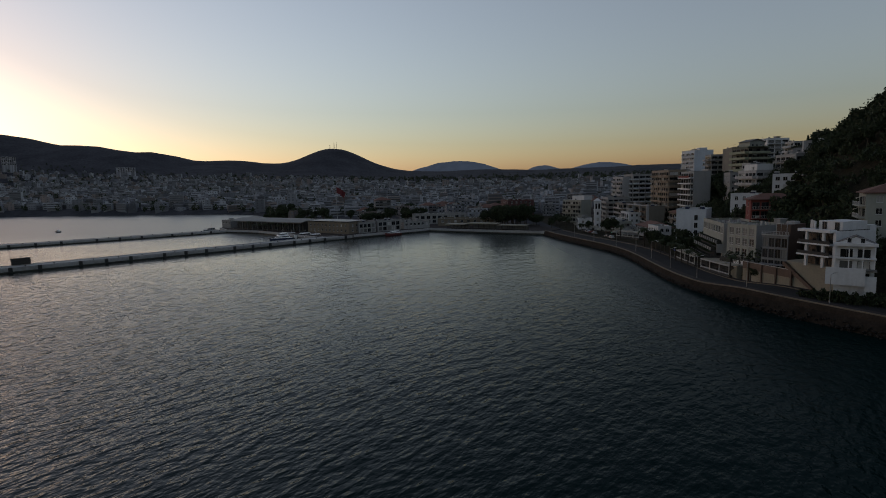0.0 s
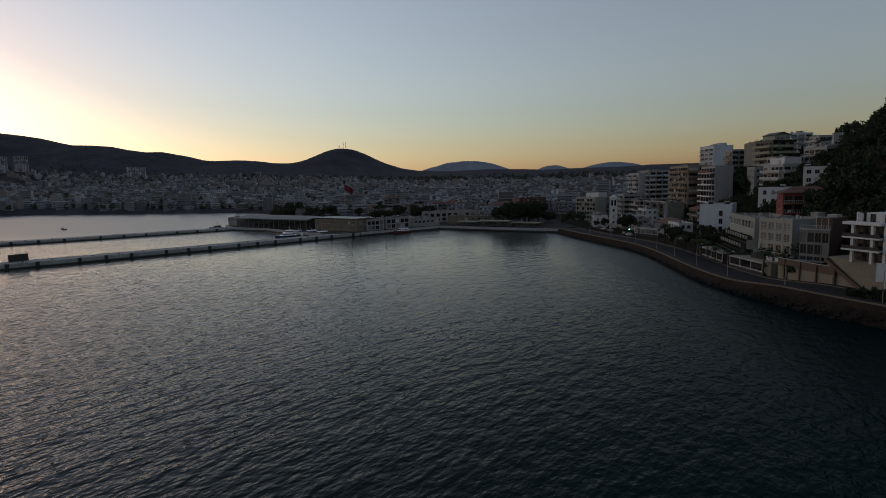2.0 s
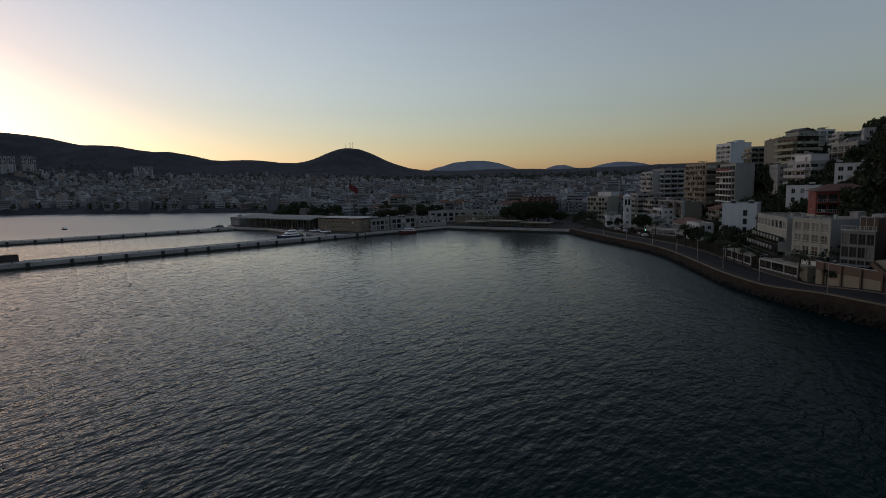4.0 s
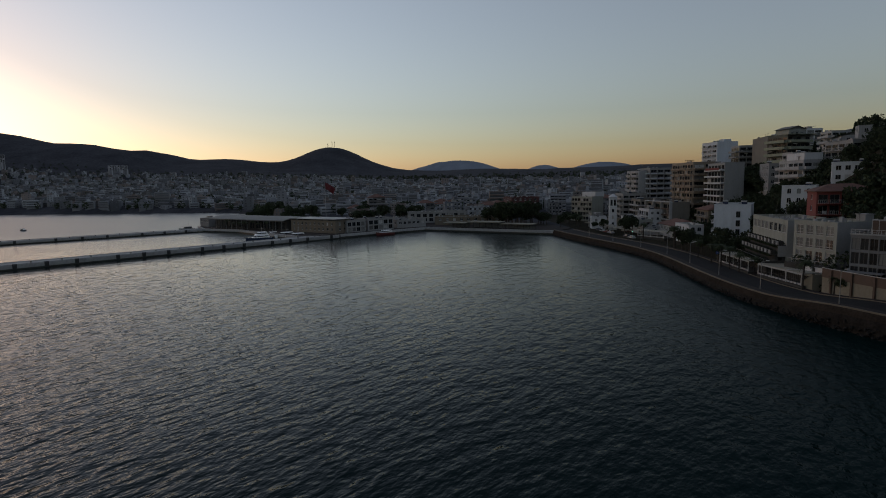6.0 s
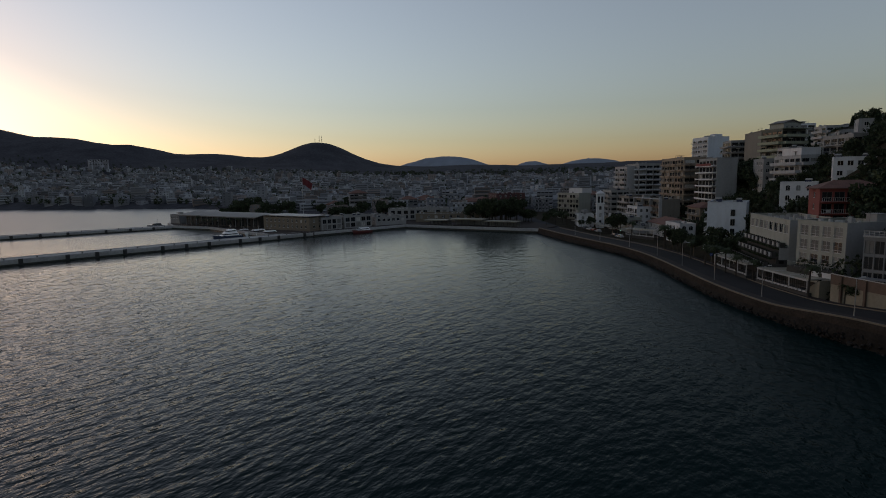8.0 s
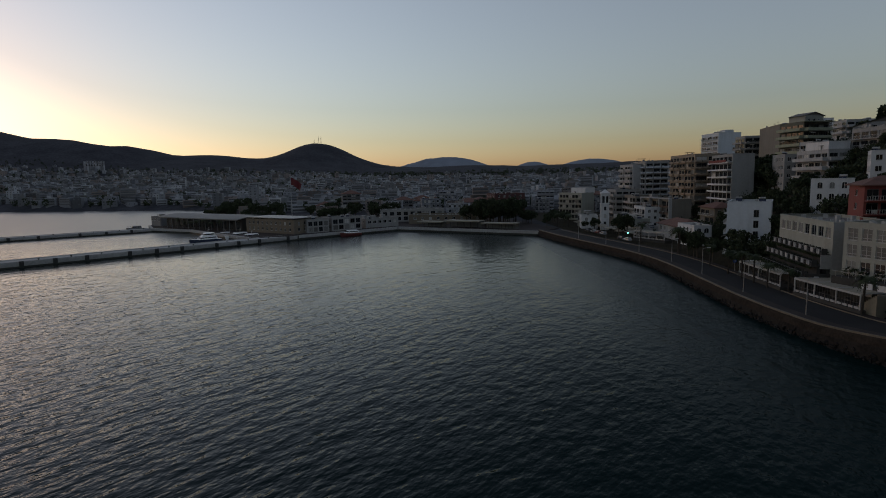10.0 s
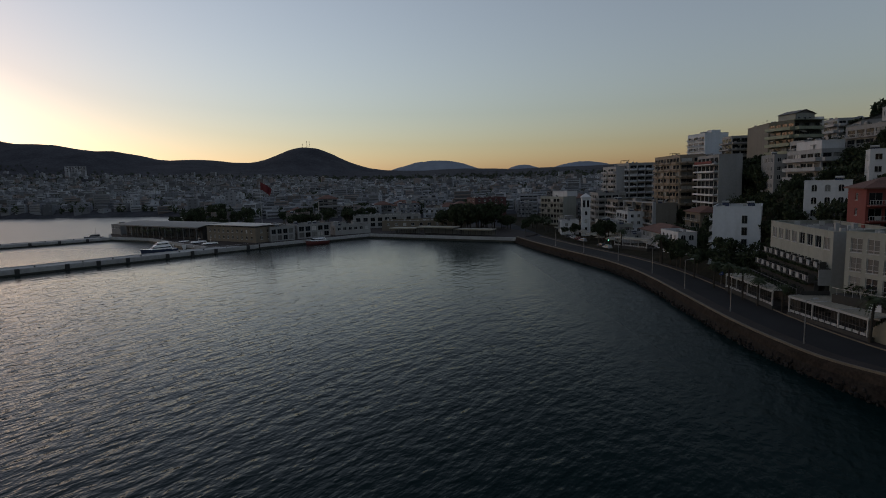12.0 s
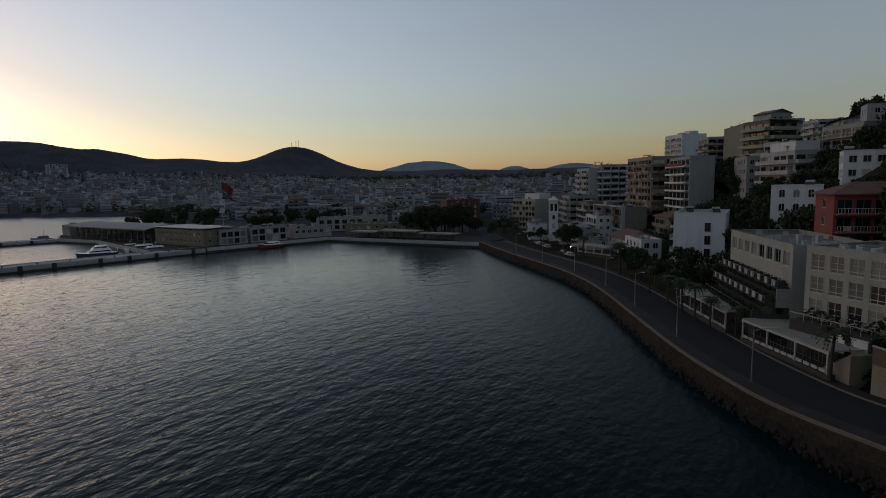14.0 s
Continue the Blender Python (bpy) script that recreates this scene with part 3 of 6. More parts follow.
def clutter_mesh(kind):
    if kind in CLUTTER:
        return CLUTTER[kind]
    if kind == "condenser":
        me = mesh_of(boxes((-0.45, 0.45, -0.2, 0.2, 0.1, 0.85), (-0.4, -0.34, -0.15, 0.15, 0, 0.1), (0.34, 0.4, -0.15, 0.15, 0, 0.1), (-0.3, 0.2, -0.23, -0.2, 0.2, 0.75)), WMETAL)
    elif kind == "heater":
        bm = bmesh.new()
        tube(bm, (-0.9, 0, 1.5), (0.9, 0, 1.5), 0.3, 0.3, 8)
        box(bm, -0.8, -0.74, -0.1, 0.1, 0, 1.3), box(bm, 0.74, 0.8, -0.1, 0.1, 0, 1.3)
        quad(bm, (-0.9, -1.4, 0.25), (0.9, -1.4, 0.25), (0.9, -0.1, 1.3), (-0.9, -0.1, 1.3), 1)
        me = mesh_of(bm, (WMETAL, SOLAR))
    elif kind == "stair":
        me = mesh_of(boxes((-1.2, 1.2, -1.2, 1.2, 0, 2.1), (-1.35, 1.35, -1.35, 1.35, 2.1, 2.25)), GREY)
    elif kind == "aerial":
        bm = bmesh.new()
        tube(bm, (0, 0, 0), (0, 0, 2.8), 0.035, 0.03, 5)
        for k in range(5):
            box(bm, -0.5 + 0.06 * k, 0.5 - 0.06 * k, -0.02 + 0.02 * k, 0.02 + 0.02 * k, 2.2 + 0.13 * k, 2.23 + 0.13 * k)
        me = mesh_of(bm, DARKFRAME)
    elif kind == "shed":
        me = mesh_of(boxes((-1.6, 1.6, -1.2, 1.2, 0, 2.2), (-2.0, 2.0, -1.9, 1.4, 2.2, 2.36), (-1.9, -1.8, -1.8, -1.7, 0, 2.2), (1.8, 1.9, -1.8, -1.7, 0, 2.2)), PALE)
    elif kind == "frame":
        me = mesh_of(boxes(*[(x, x + 0.1, y, y + 0.1, 0, 2.3) for x in (-1.8, 1.7) for y in (-1.3, 1.2)], (-1.9, 1.9, -1.35, -1.2, 2.3, 2.42), (-1.9, 1.9, 1.2, 1.35, 2.3, 2.42),
                           *[(-1.7 + 0.45 * k, -1.6 + 0.45 * k, -1.5, 1.5, 2.42, 2.5) for k in range(8)]), BROWN)
    elif kind == "tank":
        bm = bmesh.new()
        tube(bm, (0, 0, 0.4), (0, 0, 1.9), 0.6, 0.6, 12)
        tube(bm, (0, 0, 1.9), (0, 0, 2.1), 0.6, 0.2, 12)
        for x, y in ((-0.4, -0.4), (0.4, -0.4), (0.4, 0.4), (-0.4, 0.4)):
            box(bm, x - 0.05, x + 0.05, y - 0.05, y + 0.05, 0, 0.45)
        me = mesh_of(bm, METAL)
    else:
        me = mesh_of(boxes((-0.35, 0.35, -0.35, 0.35, 0, 1.5), (-0.45, 0.45, -0.45, 0.45, 1.5, 1.62)), PALE)
    CLUTTER[kind] = me
    return me


DRESS = {}


def AWN():
    """A small sloping balcony awning."""
    if "awning" not in DRESS:
        bm = bmesh.new()
        quad(bm, (0, -0.5, 2.0), (2.0, -0.5, 2.0), (2.0, 0.9, 2.45), (0, 0.9, 2.45))
        quad(bm, (0, -0.5, 1.8), (2.0, -0.5, 1.8), (2.0, -0.5, 2.0), (0, -0.5, 2.0))
        DRESS["awning"] = mesh_of(bm, AWNING)
    return DRESS["awning"]


def GREENS():
    """Potted plants along a balcony edge."""
    if "plants" not in DRESS:
        q = random.Random(2)
        bm = bmesh.new()
        for _ in range(60):
            c = Vector((q.uniform(0, 2.0), q.uniform(-0.1, 0.35), q.uniform(0.4, 1.5)))
            e = Euler((q.uniform(0, 6), q.uniform(0, 6), 0)).to_matrix()
            quad(bm, *[c + e @ Vector(v) for v in ((-0.2, -0.1, 0), (0.2, -0.1, 0), (0.2, 0.1, 0), (-0.2, 0.1, 0))])
        DRESS["plants"] = mesh_of(bm, LEAF)
    return DRESS["plants"]


def building(name, label, at, turn, w, d, zb, zt, rows, mat, faces, category="apartment block", storey=3.0, parapet=0.7, roof="flat", balc=None, group="", bmat=None, clutter=None):
    """A block with its near corner at `at`; local x runs along its front, local y into its depth. zb, zt: wall foot and top.
    faces: side -> (style, columns, width, height of an opening); rows of openings are counted down from the top."""
    root = thing(name, label, category, Matrix.Translation((at[0], at[1], 0)) @ Matrix.Rotation(radians(turn), 4, "Z"), group)
    PLANS.append((root.matrix_world.inverted(), w, d))
    c = {"front": ((0, 0), (w, 0)), "right": ((w, 0), (w, d)), "back": ((w, d), (0, d)), "left": ((0, d), (0, 0))}
    bm = bmesh.new()
    for side, (a, b) in c.items():
        style, n, ow, oh = faces.get(side, ("blank", 0, 1, 1))
        long = w if side in ("front", "back") else d
        holes = []
        first = zt - parapet - 2.75
        if style != "blank":
            for r in range(rows):
                base = first - r * storey
                if base < zb + 0.2:
                    break
                tall = style in ("balcony", "full", "french")
                v = base + (0.1 if tall else 0.9)
                hh = min(oh, 2.45 if tall else 1.7)
                wide = max(ow, 0.80 * long / n) if style == "balcony" else ow
                holes += [(u, v, wide, hh) for u in spaced(long, n, wide)]
        facade(bm, root, a, b, zb, zt, holes, "dark" if style in ("full", "balcony") else "plain", arched=mat if style == "arch" else None)
        if style == "balcony":
            A, B = Vector(a), Vector(b)
            ang = math.atan2(B.y - A.y, B.x - A.x)
            out, rail, pieces = balc or (1.3, "solid", 1)
            run = long * (0.98 if pieces == 1 else 0.8) / pieces
            slab, rl = balcony_meshes(run, out, bmat or mat, rail)
            for r in range(rows):
                base = first - r * storey
                if base < zb + 0.2:
                    break
                for k in range(pieces):
                    u = (k + 0.5) * long / pieces - run / 2
                    p = A + (B - A).normalized() * u
                    s = share("balcony", slab, root, Matrix.Translation((p.x, p.y, base + 0.02)) @ Matrix.Rotation(ang, 4, "Z"))
                    share("railing", rl, s, Matrix.Identity(4))
                    if MIX.random() < 0.3 and run > 3:
                        q = MIX.uniform(0.3, run - 2.2)
                        dress = ("awning", AWN()) if MIX.random() < 0.45 else ("potted_plant", GREENS())
                        share(*dress, s, Matrix.Translation((q, -out + 0.1, 0)))
            cond = clutter_mesh("condenser")
            for r in range(rows):
                base = first - r * storey
                if base > zb + 1 and MIX.random() < 0.6:
                    p = A + (B - A).normalized() * MIX.uniform(0.8, long - 1) + Vector((math.sin(ang), -math.cos(ang))) * 0.35
                    share("condenser", cond, root, Matrix.Translation((p.x, p.y, base + 0.1)) @ Matrix.Rotation(ang, 4, "Z"), "white air-conditioning condenser")
    part("wall", bm, mat, root)
    if roof == "flat":
        bm = boxes((0.22, w - 0.22, 0.22, d - 0.22, zt - parapet - 0.25, zt - parapet + 0.01))
        part("roof", bm, ROOF, root)
        bm = boxes((-0.08, w + 0.08, -0.08, 0.25, zt, zt + 0.14), (-0.08, w + 0.08, d - 0.25, d + 0.08, zt, zt + 0.14),
                   (-0.08, 0.25, 0.25, d - 0.25, zt, zt + 0.14), (w - 0.25, w + 0.08, 0.25, d - 0.25, zt, zt + 0.14))
        part("parapet", bm, mat, root)
    elif roof == "hip":
        bm = bmesh.new()
        o, r = 0.7, min(w, d) * 0.22
        z0, z1 = zt - 0.05, zt + r
        ins = min(w, d) / 2 * 0.98
        e = [(-o, -o, z0), (w + o, -o, z0), (w + o, d + o, z0), (-o, d + o, z0)]
        p, q = ((ins, d / 2, z1), (w - ins, d / 2, z1)) if w >= d else ((w / 2, ins, z1), (w / 2, d - ins, z1))
        if w >= d:
            quad(bm, e[0], e[1], q, p), quad(bm, e[2], e[3], p, q)
            bm.faces.new([bm.verts.new(v) for v in (e[1], e[2], q)]), bm.faces.new([bm.verts.new(v) for v in (e[3], e[0], p)])
        else:
            quad(bm, e[1], e[2], q, p), quad(bm, e[3], e[0], p, q)
            bm.faces.new([bm.verts.new(v) for v in (e[0], e[1], p)]), bm.faces.new([bm.verts.new(v) for v in (e[2], e[3], q)])
        quad(bm, e[3], e[2], e[1], e[0])
        box(bm, -o, w + o, -o, -o + 0.12, z0 - 0.25, z0), box(bm, -o, -o + 0.12, -o + 0.12, d + o, z0 - 0.25, z0)
        part("roof", bm, TILE, root, "clay-tiled hipped roof")
    elif roof == "gable":
        bm = bmesh.new()
        o, r = (0.12, w * 0.24) if w < 8 else (0.5, w * 0.16)
        quad(bm, (-o, -o, zt - 0.1), (w / 2, -o, zt + r), (w / 2, d + o, zt + r), (-o, d + o, zt - 0.1))
        quad(bm, (w / 2, -o, zt + r), (w + o, -o, zt - 0.1), (w + o, d + o, zt - 0.1), (w / 2, d + o, zt + r))
        quad(bm, (-o, -o, zt - 0.3), (-o, d + o, zt - 0.3), (w / 2, d + o, zt + r - 0.2), (w / 2, -o, zt + r - 0.2))
        quad(bm, (w / 2, -o, zt + r - 0.2), (w / 2, d + o, zt + r - 0.2), (w + o, d + o, zt - 0.3), (w + o, -o, zt - 0.3))
        bm.faces.new([bm.verts.new(v) for v in ((0, 0, zt), (w, 0, zt), (w / 2, 0, zt + r - 0.1))])
        part("roof", bm, ROOF, root)
    if roof == "flat":
        roof_clutter(root, w, d, zt - parapet, int(at[0] * 7 + at[1] * 3), clutter if clutter is not None else max(2, int(w * d / 34)))
    return root


def roof_clutter(root, w, d, z, seed, count=6):
    """Water heaters, condensers and a stair head on a flat roof."""
    rnd = random.Random(seed)
    for k in range(count):
        x, y = rnd.uniform(1, max(1.2, w - 2)), rnd.uniform(1, max(1.2, d - 2))
        kind = rnd.random()
        if 0.34 <= kind < 0.72 and count > 12:
            kind = 0.2
        if kind < 0.34:
            ob = share("condenser", clutter_mesh("condenser"), root, Matrix.Identity(4), "white air-conditioning condenser")
        elif kind < 0.58:
            ob = share("water_heater", clutter_mesh("heater"), root, Matrix.Identity(4), "solar water heater with white tank")
        elif kind < 0.64:
            ob = share("roof_shed", clutter_mesh("shed"), root, Matrix.Identity(4))
        elif kind < 0.68:
            ob = share("roof_pergola", clutter_mesh("frame"), root, Matrix.Identity(4), "brown timber roof pergola")
        elif kind < 0.72:
            ob = share("water_tank", clutter_mesh("tank"), root, Matrix.Identity(4), "metal roof water tank")
        elif kind < 0.75:
            ob = share("stair_head", clutter_mesh("stair"), root, Matrix.Identity(4))
        elif kind < 0.88:
            ob = share("aerial", clutter_mesh("aerial"), root, Matrix.Identity(4), "thin roof aerial")
        else:
            ob = share("chimney", clutter_mesh("chimney"), root, Matrix.Identity(4))
        ob.matrix_local = Matrix.Translation((x, y, z)) @ Matrix.Rotation(rnd.uniform(-0.3, 0.3), 4, "Z")


W, B = "window", "balcony"
# the slope above the bay, from the striped block up to the ridge
DRAPES[:] = [0.92, 0.98]
r = building("apartment_block", "grey seven-storey block with white balcony bands on the slope", (132.4, 290.8), -9, 8.6, 23, 6, 35.6, 8, GREY,
             {"left": (B, 5, 2.6, 2.3), "front": ("blank", 0, 1, 1)}, balc=(1.8, "slab", 1), bmat=WHITE)
DRAPES[:] = [0.72, 0.9]
part("top_band", boxes((-1.98, -1.83, 2, 21, 32.3, 33.3)), RED, r, "red painted band along the top storey")
r = building("apartment_block", "pale blue-white tall block with a plain end wall", (177, 384), 2, 13.5, 18, 14, 51.3, 10, BLUISH,
             {"left": (B, 3, 1.6, 1.4), "front": ("blank", 0, 1, 1)}, balc=(1.2, "rail", 2))
part("stair_tower", boxes((4.5, 9.5, 1.0, 6.0, 50.6, 53.0)), BLUISH, r, "pale blue stair tower on the roof")
r = building("apartment_block", "grey stepped block with deep dark balconies", (168, 343), -10, 8, 12, 18, 46.2, 8, GREY,
             {"left": (B, 3, 2.4, 2.3), "front": (B, 2, 2.8, 2.3)}, balc=(1.5, "half", 1))
r = building("apartment_block", "plain dusty brown block with a blank side wall", (164.6, 310.4), -15, 12, 27, 22, 48.8, 7, DUSTYGREY,
             {"left": ("blank", 0, 1, 1), "front": (B, 3, 2, 2.2)}, balc=(1.3, "solid", 1))
# walls take the darkened olive as painted recess shade, balconies the plain one
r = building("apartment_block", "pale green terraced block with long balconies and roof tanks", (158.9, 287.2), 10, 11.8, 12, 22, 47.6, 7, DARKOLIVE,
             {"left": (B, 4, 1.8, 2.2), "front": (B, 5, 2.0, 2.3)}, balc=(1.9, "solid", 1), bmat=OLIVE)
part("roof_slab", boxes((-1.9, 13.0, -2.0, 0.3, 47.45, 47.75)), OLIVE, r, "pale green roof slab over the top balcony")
r = building("apartment_block", "beige gabled storey set back on a terraced block", (161.5, 290.5), 10, 8.8, 8, 46, 50.4, 1, CREAM,
             {"front": (W, 3, 1.2, 1.2)}, roof="gable")
building("apartment_block", "small white block beside the terraced block at the ridge", (221, 373), 0, 15, 14, 34, 57.5, 5, WHITE,
         {"left": (W, 4, 1.2, 1.4), "front": (B, 3, 1.4, 2.2)}, balc=(1.2, "rail", 1))
building("apartment_block", "white narrow block with corner windows on the hillside", (149, 268), 0, 7.5, 7, 14, 38.6, 8, PALE,
         {"left": (B, 2, 1.3, 2.1), "front": (W, 2, 1.2, 1.5)}, balc=(0.9, "rail", 1))
r = building("apartment_block", "weathered pale block with wide balcony terraces and a plain side", (140.8, 249), -8, 9.5, 19.5, 14, 34.8, 4, PALE,
             {"left": (B, 5, 1.8, 2.2), "front": (B, 3, 1.6, 2.2)}, balc=(1.6, "solid", 1))
building("apartment_block", "white roof storey set back behind a terrace", (143, 252), -8, 6.8, 14, 34, 37.6, 1, WHITE,
         {"left": (W, 5, 1.3, 1.5), "front": (W, 3, 1.4, 1.3)})
building("apartment_block", "plain grey small block with dark windows on the slope", (141.8, 272.5), -15.6, 5.5, 13, 14, 34.3, 6, GREY,
         {"left": (W, 4, 1.3, 1.5), "front": (W, 2, 1.2, 1.5)})
r = building("house", "white hillside house with arched upper windows", (111.3, 215.6), -38, 9.5, 10.5, 8, 25.5, 3, WHITE,
             {"left": ("arch", 4, 1.2, 1.7), "front": ("arch", 3, 1.2, 1.7)}, category="house")
r = building("house", "brick-red house with pale balconies and a tiled roof", (102.6, 186.8), -20, 14, 8.5, 8, 24.4, 4, RED,
             {"left": (W, 1, 1.2, 1.4), "front": (B, 5, 1.7, 2.3)}, category="house", roof="hip", balc=(1.5, "rail", 1))
r = building("house", "white two-storey house with rounded corners high on the slope", (127.5, 215.5), -35, 13.5, 9, 14, 32.8, 2, WHITE,
             {"left": (W, 3, 1.3, 1.6), "front": (W, 5, 1.5, 1.5)}, category="house")
building("house", "grey-tan house with an open balcony storey on the hill", (152, 239), -4, 10, 16, 22, 41.5, 3, GREY,
         {"left": (B, 4, 1.5, 2.2), "front": (B, 3, 1.5, 2.2)}, category="house", balc=(1.4, "rail", 1))
building("house", "white gabled house above the slope", (172, 272), -27, 12, 20, 32, 45.6, 2, PALE,
         {"left": (W, 4, 1.2, 1.4), "front": (W, 3, 1.3, 1.4)}, category="house", roof="gable")
building("house", "white stepped villa with terraces near the wooded ridge", (160, 250), -30, 14, 10, 26, 42.7, 2, PALE,
         {"left": (W, 3, 1.4, 1.6), "front": (B, 4, 1.8, 2.3)}, category="villa", balc=(1.8, "solid", 1))
building("house", "white upper storey of the stepped villa", (163, 250.8), -30, 11, 8, 42, 47.6, 1, PALE,
         {"left": (W, 2, 1.3, 1.5), "front": (W, 3, 1.3, 1.5)}, category="villa")
building("apartment_block", "cream apartment block on the ridge with rounded balconies", (216, 338), -10, 26, 12, 38, 53.0, 4, PALE,
         {"left": (B, 3, 1.8, 2.2), "front": (B, 7, 1.8, 2.2)}, balc=(1.6, "solid", 1))
r = building("apartment_block", "white box-like block with one window column in its end wall", (96.2, 229.2), -34, 11.3, 16, 2, 19.2, 5, BLUISH,
             {"left": (B, 4, 1.3, 2.1)}, balc=(0.9, "rail", 4))


# end-wall windows of the white block by the road
def window_column(root, u, w, h, levels):
    fr, pn = window_meshes(w, h, "dark")
    for z in levels:
        win = share("window", fr, root, Matrix.Translation((u, -0.26, z)))
        share("pane", pn[0], win, Matrix.Identity(4))


window_column(r, 6.9, 1.3, 2.1, (8.6, 11.7, 14.8))


# the hotel: terraced wing, plain wing, pergolas at the road
def planting(long, seed, lift=0.55):
    """A box of dark leafy plants along local y."""
    rnd = random.Random(seed)
    bm = bmesh.new()
    for _ in range(int(long * 26)):
        y = rnd.uniform(0, long)
        tall = lift * (0.6 + 0.5 * math.sin(y * 2.1) ** 2)
        p = Vector((rnd.uniform(-0.3, 0.3), y, rnd.uniform(-0.25, tall)))
        q = Euler((rnd.uniform(0, 6.3), rnd.uniform(0, 6.3), 0)).to_matrix()
        quad(bm, *[p + q @ Vector(c) * rnd.uniform(0.7, 1.3) for c in ((-0.16, -0.09, 0), (0.16, -0.09, 0), (0.16, 0.09, 0), (-0.16, 0.09, 0))])
    return bm


def bush(long, wide, tall, seed):
    """A loose shrub of small leaves with an uneven top, along local y."""
    rnd = random.Random(seed)
    bm = bmesh.new()
    for _ in range(int(long * wide * tall * 22)):
        y, x = rnd.uniform(0, long), rnd.gauss(0, wide * 0.25)
        top = tall * (0.65 + 0.35 * noise.noise((y * 0.7, x * 0.7, seed))) * (1 - (x / wide) ** 2)
        p = Vector((x, y, top * rnd.random() ** 0.6))
        q = Euler((rnd.uniform(0, 6.3), rnd.uniform(0, 6.3), 0)).to_matrix()
        s = rnd.uniform(0.7, 1.4)
        quad(bm, *[p + q @ Vector(c) * s for c in ((-0.17, -0.1, 0), (0.17, -0.1, 0), (0.17, 0.1, 0), (-0.17, 0.1, 0))])
    return bm


DRAPES[:] = [0.45, 0.95]
r = building("hotel", "cream hotel wing with square top-floor windows above planted terraces", (87.6, 175.6), -14, 12, 27, 3, 17.2, 1, CREAM,
             {"left": ("french", 8, 2.25, 2.2), "front": ("blank", 0, 1, 1)}, category="hotel", parapet=0.6, clutter=15)
part("end_cladding", boxes((-0.02, 12, -0.06, -0.003, 7.8, 17.2)), GREY, r, "plain grey end wall")
pane_side = mesh_of(boxes((0, 1.0, -0.05, 0.05, 0, 1.15)), VOID)
pane_front = mesh_of(boxes((0, 0.1, 0, 1.2, 0.05, 0.95)), PALE)
lounger = mesh_of(boxes((0, 0.7, 0, 1.7, 0.15, 0.3), (0, 0.7, 1.2, 1.7, 0.3, 0.6)), DARKFRAME)
plant_box = mesh_of(planting(2.1, 3, 0.9), LEAF)
for k in range(3):
    zt = 10.8 - k * 2.3
    x0 = -1.7 * (k + 1)
    long = 26.4 - k * 1.0
    # VOID paints the deep shade below each terrace into its storey and floor
    part("terrace", boxes((x0 + 1.0, x0 + 1.7, 0.4, long, 2.0, zt - 0.2)), VOID, r, "storey under the terrace with its shade painted near-black")
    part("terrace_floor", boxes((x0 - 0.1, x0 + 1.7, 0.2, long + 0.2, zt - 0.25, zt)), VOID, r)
    n = 9 if k < 2 else 7
    for j in range(n):
        y = 0.5 + j * (long - 0.6) / n
        share("partition", pane_side, r, Matrix.Translation((x0 + 0.05, y, zt)), "dark terrace partition")
        if k < 2:
            share("parapet_panel", pane_front, r, Matrix.Translation((x0 - 0.05, y + 0.9, zt)), "off-white parapet panel")
            share("lounger", lounger, r, Matrix.Translation((x0 + 0.5, y + 0.6, zt)), "dark terrace seat")
        share("plant_box", plant_box, r, Matrix.Translation((x0 + 1.3 if k else x0 + 1.2, y + 0.2, zt + 0.1)), "dark bushy terrace plants")
    ob = part("planting", planting(long - 0.5, k, 0.25 if k < 2 else 1.2), LEAF, r)
    tagged(ob, "dark trailing terrace plants", kind="stuff")
    ob.location = (x0 - 0.2, 0.4, zt - 0.35)
    rail = [(x0 - 0.1, x0 - 0.04, 0.3, long, zt + 1.0, zt + 1.06)] + [(x0 - 0.1, x0 - 0.04, y, y + 0.05, zt, zt + 1.0) for y in np.arange(0.4, long, 1.65)]
    part("railing", boxes(*rail), METAL, r)
part("end_wall", boxes((-1.95, -0.03, 0.0, 0.2, 7.9, 10.7)), GREY, r, "plain grey terrace end wall")
# near-black sheet in place of the shade under the terraced end
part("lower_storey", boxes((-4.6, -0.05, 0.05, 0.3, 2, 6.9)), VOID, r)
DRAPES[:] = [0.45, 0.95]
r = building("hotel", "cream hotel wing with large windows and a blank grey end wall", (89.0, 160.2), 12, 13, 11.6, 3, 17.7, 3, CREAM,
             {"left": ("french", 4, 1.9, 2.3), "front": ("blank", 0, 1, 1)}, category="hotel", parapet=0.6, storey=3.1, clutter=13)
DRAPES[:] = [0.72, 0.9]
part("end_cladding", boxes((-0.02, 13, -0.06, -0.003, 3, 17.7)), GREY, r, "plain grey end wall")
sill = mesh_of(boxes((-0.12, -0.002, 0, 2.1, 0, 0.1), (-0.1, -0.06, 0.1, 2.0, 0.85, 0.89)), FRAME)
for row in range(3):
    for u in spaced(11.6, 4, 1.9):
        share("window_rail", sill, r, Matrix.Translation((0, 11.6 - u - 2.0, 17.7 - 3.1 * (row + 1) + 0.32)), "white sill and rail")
# block behind the pergola, its shade put into the near-black colour
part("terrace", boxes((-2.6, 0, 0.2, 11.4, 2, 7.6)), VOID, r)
panel = mesh_of(boxes((-0.12, 0, 0, 2.0, 0, 2.2), (-0.3, 0, -0.1, 2.1, 2.2, 2.35)), WHITE)
for y in (0.5, 3.4):
    share("terrace_bay", panel, r, Matrix.Translation((-2.6, y, 4.9)), "white wall bay under the terrace")
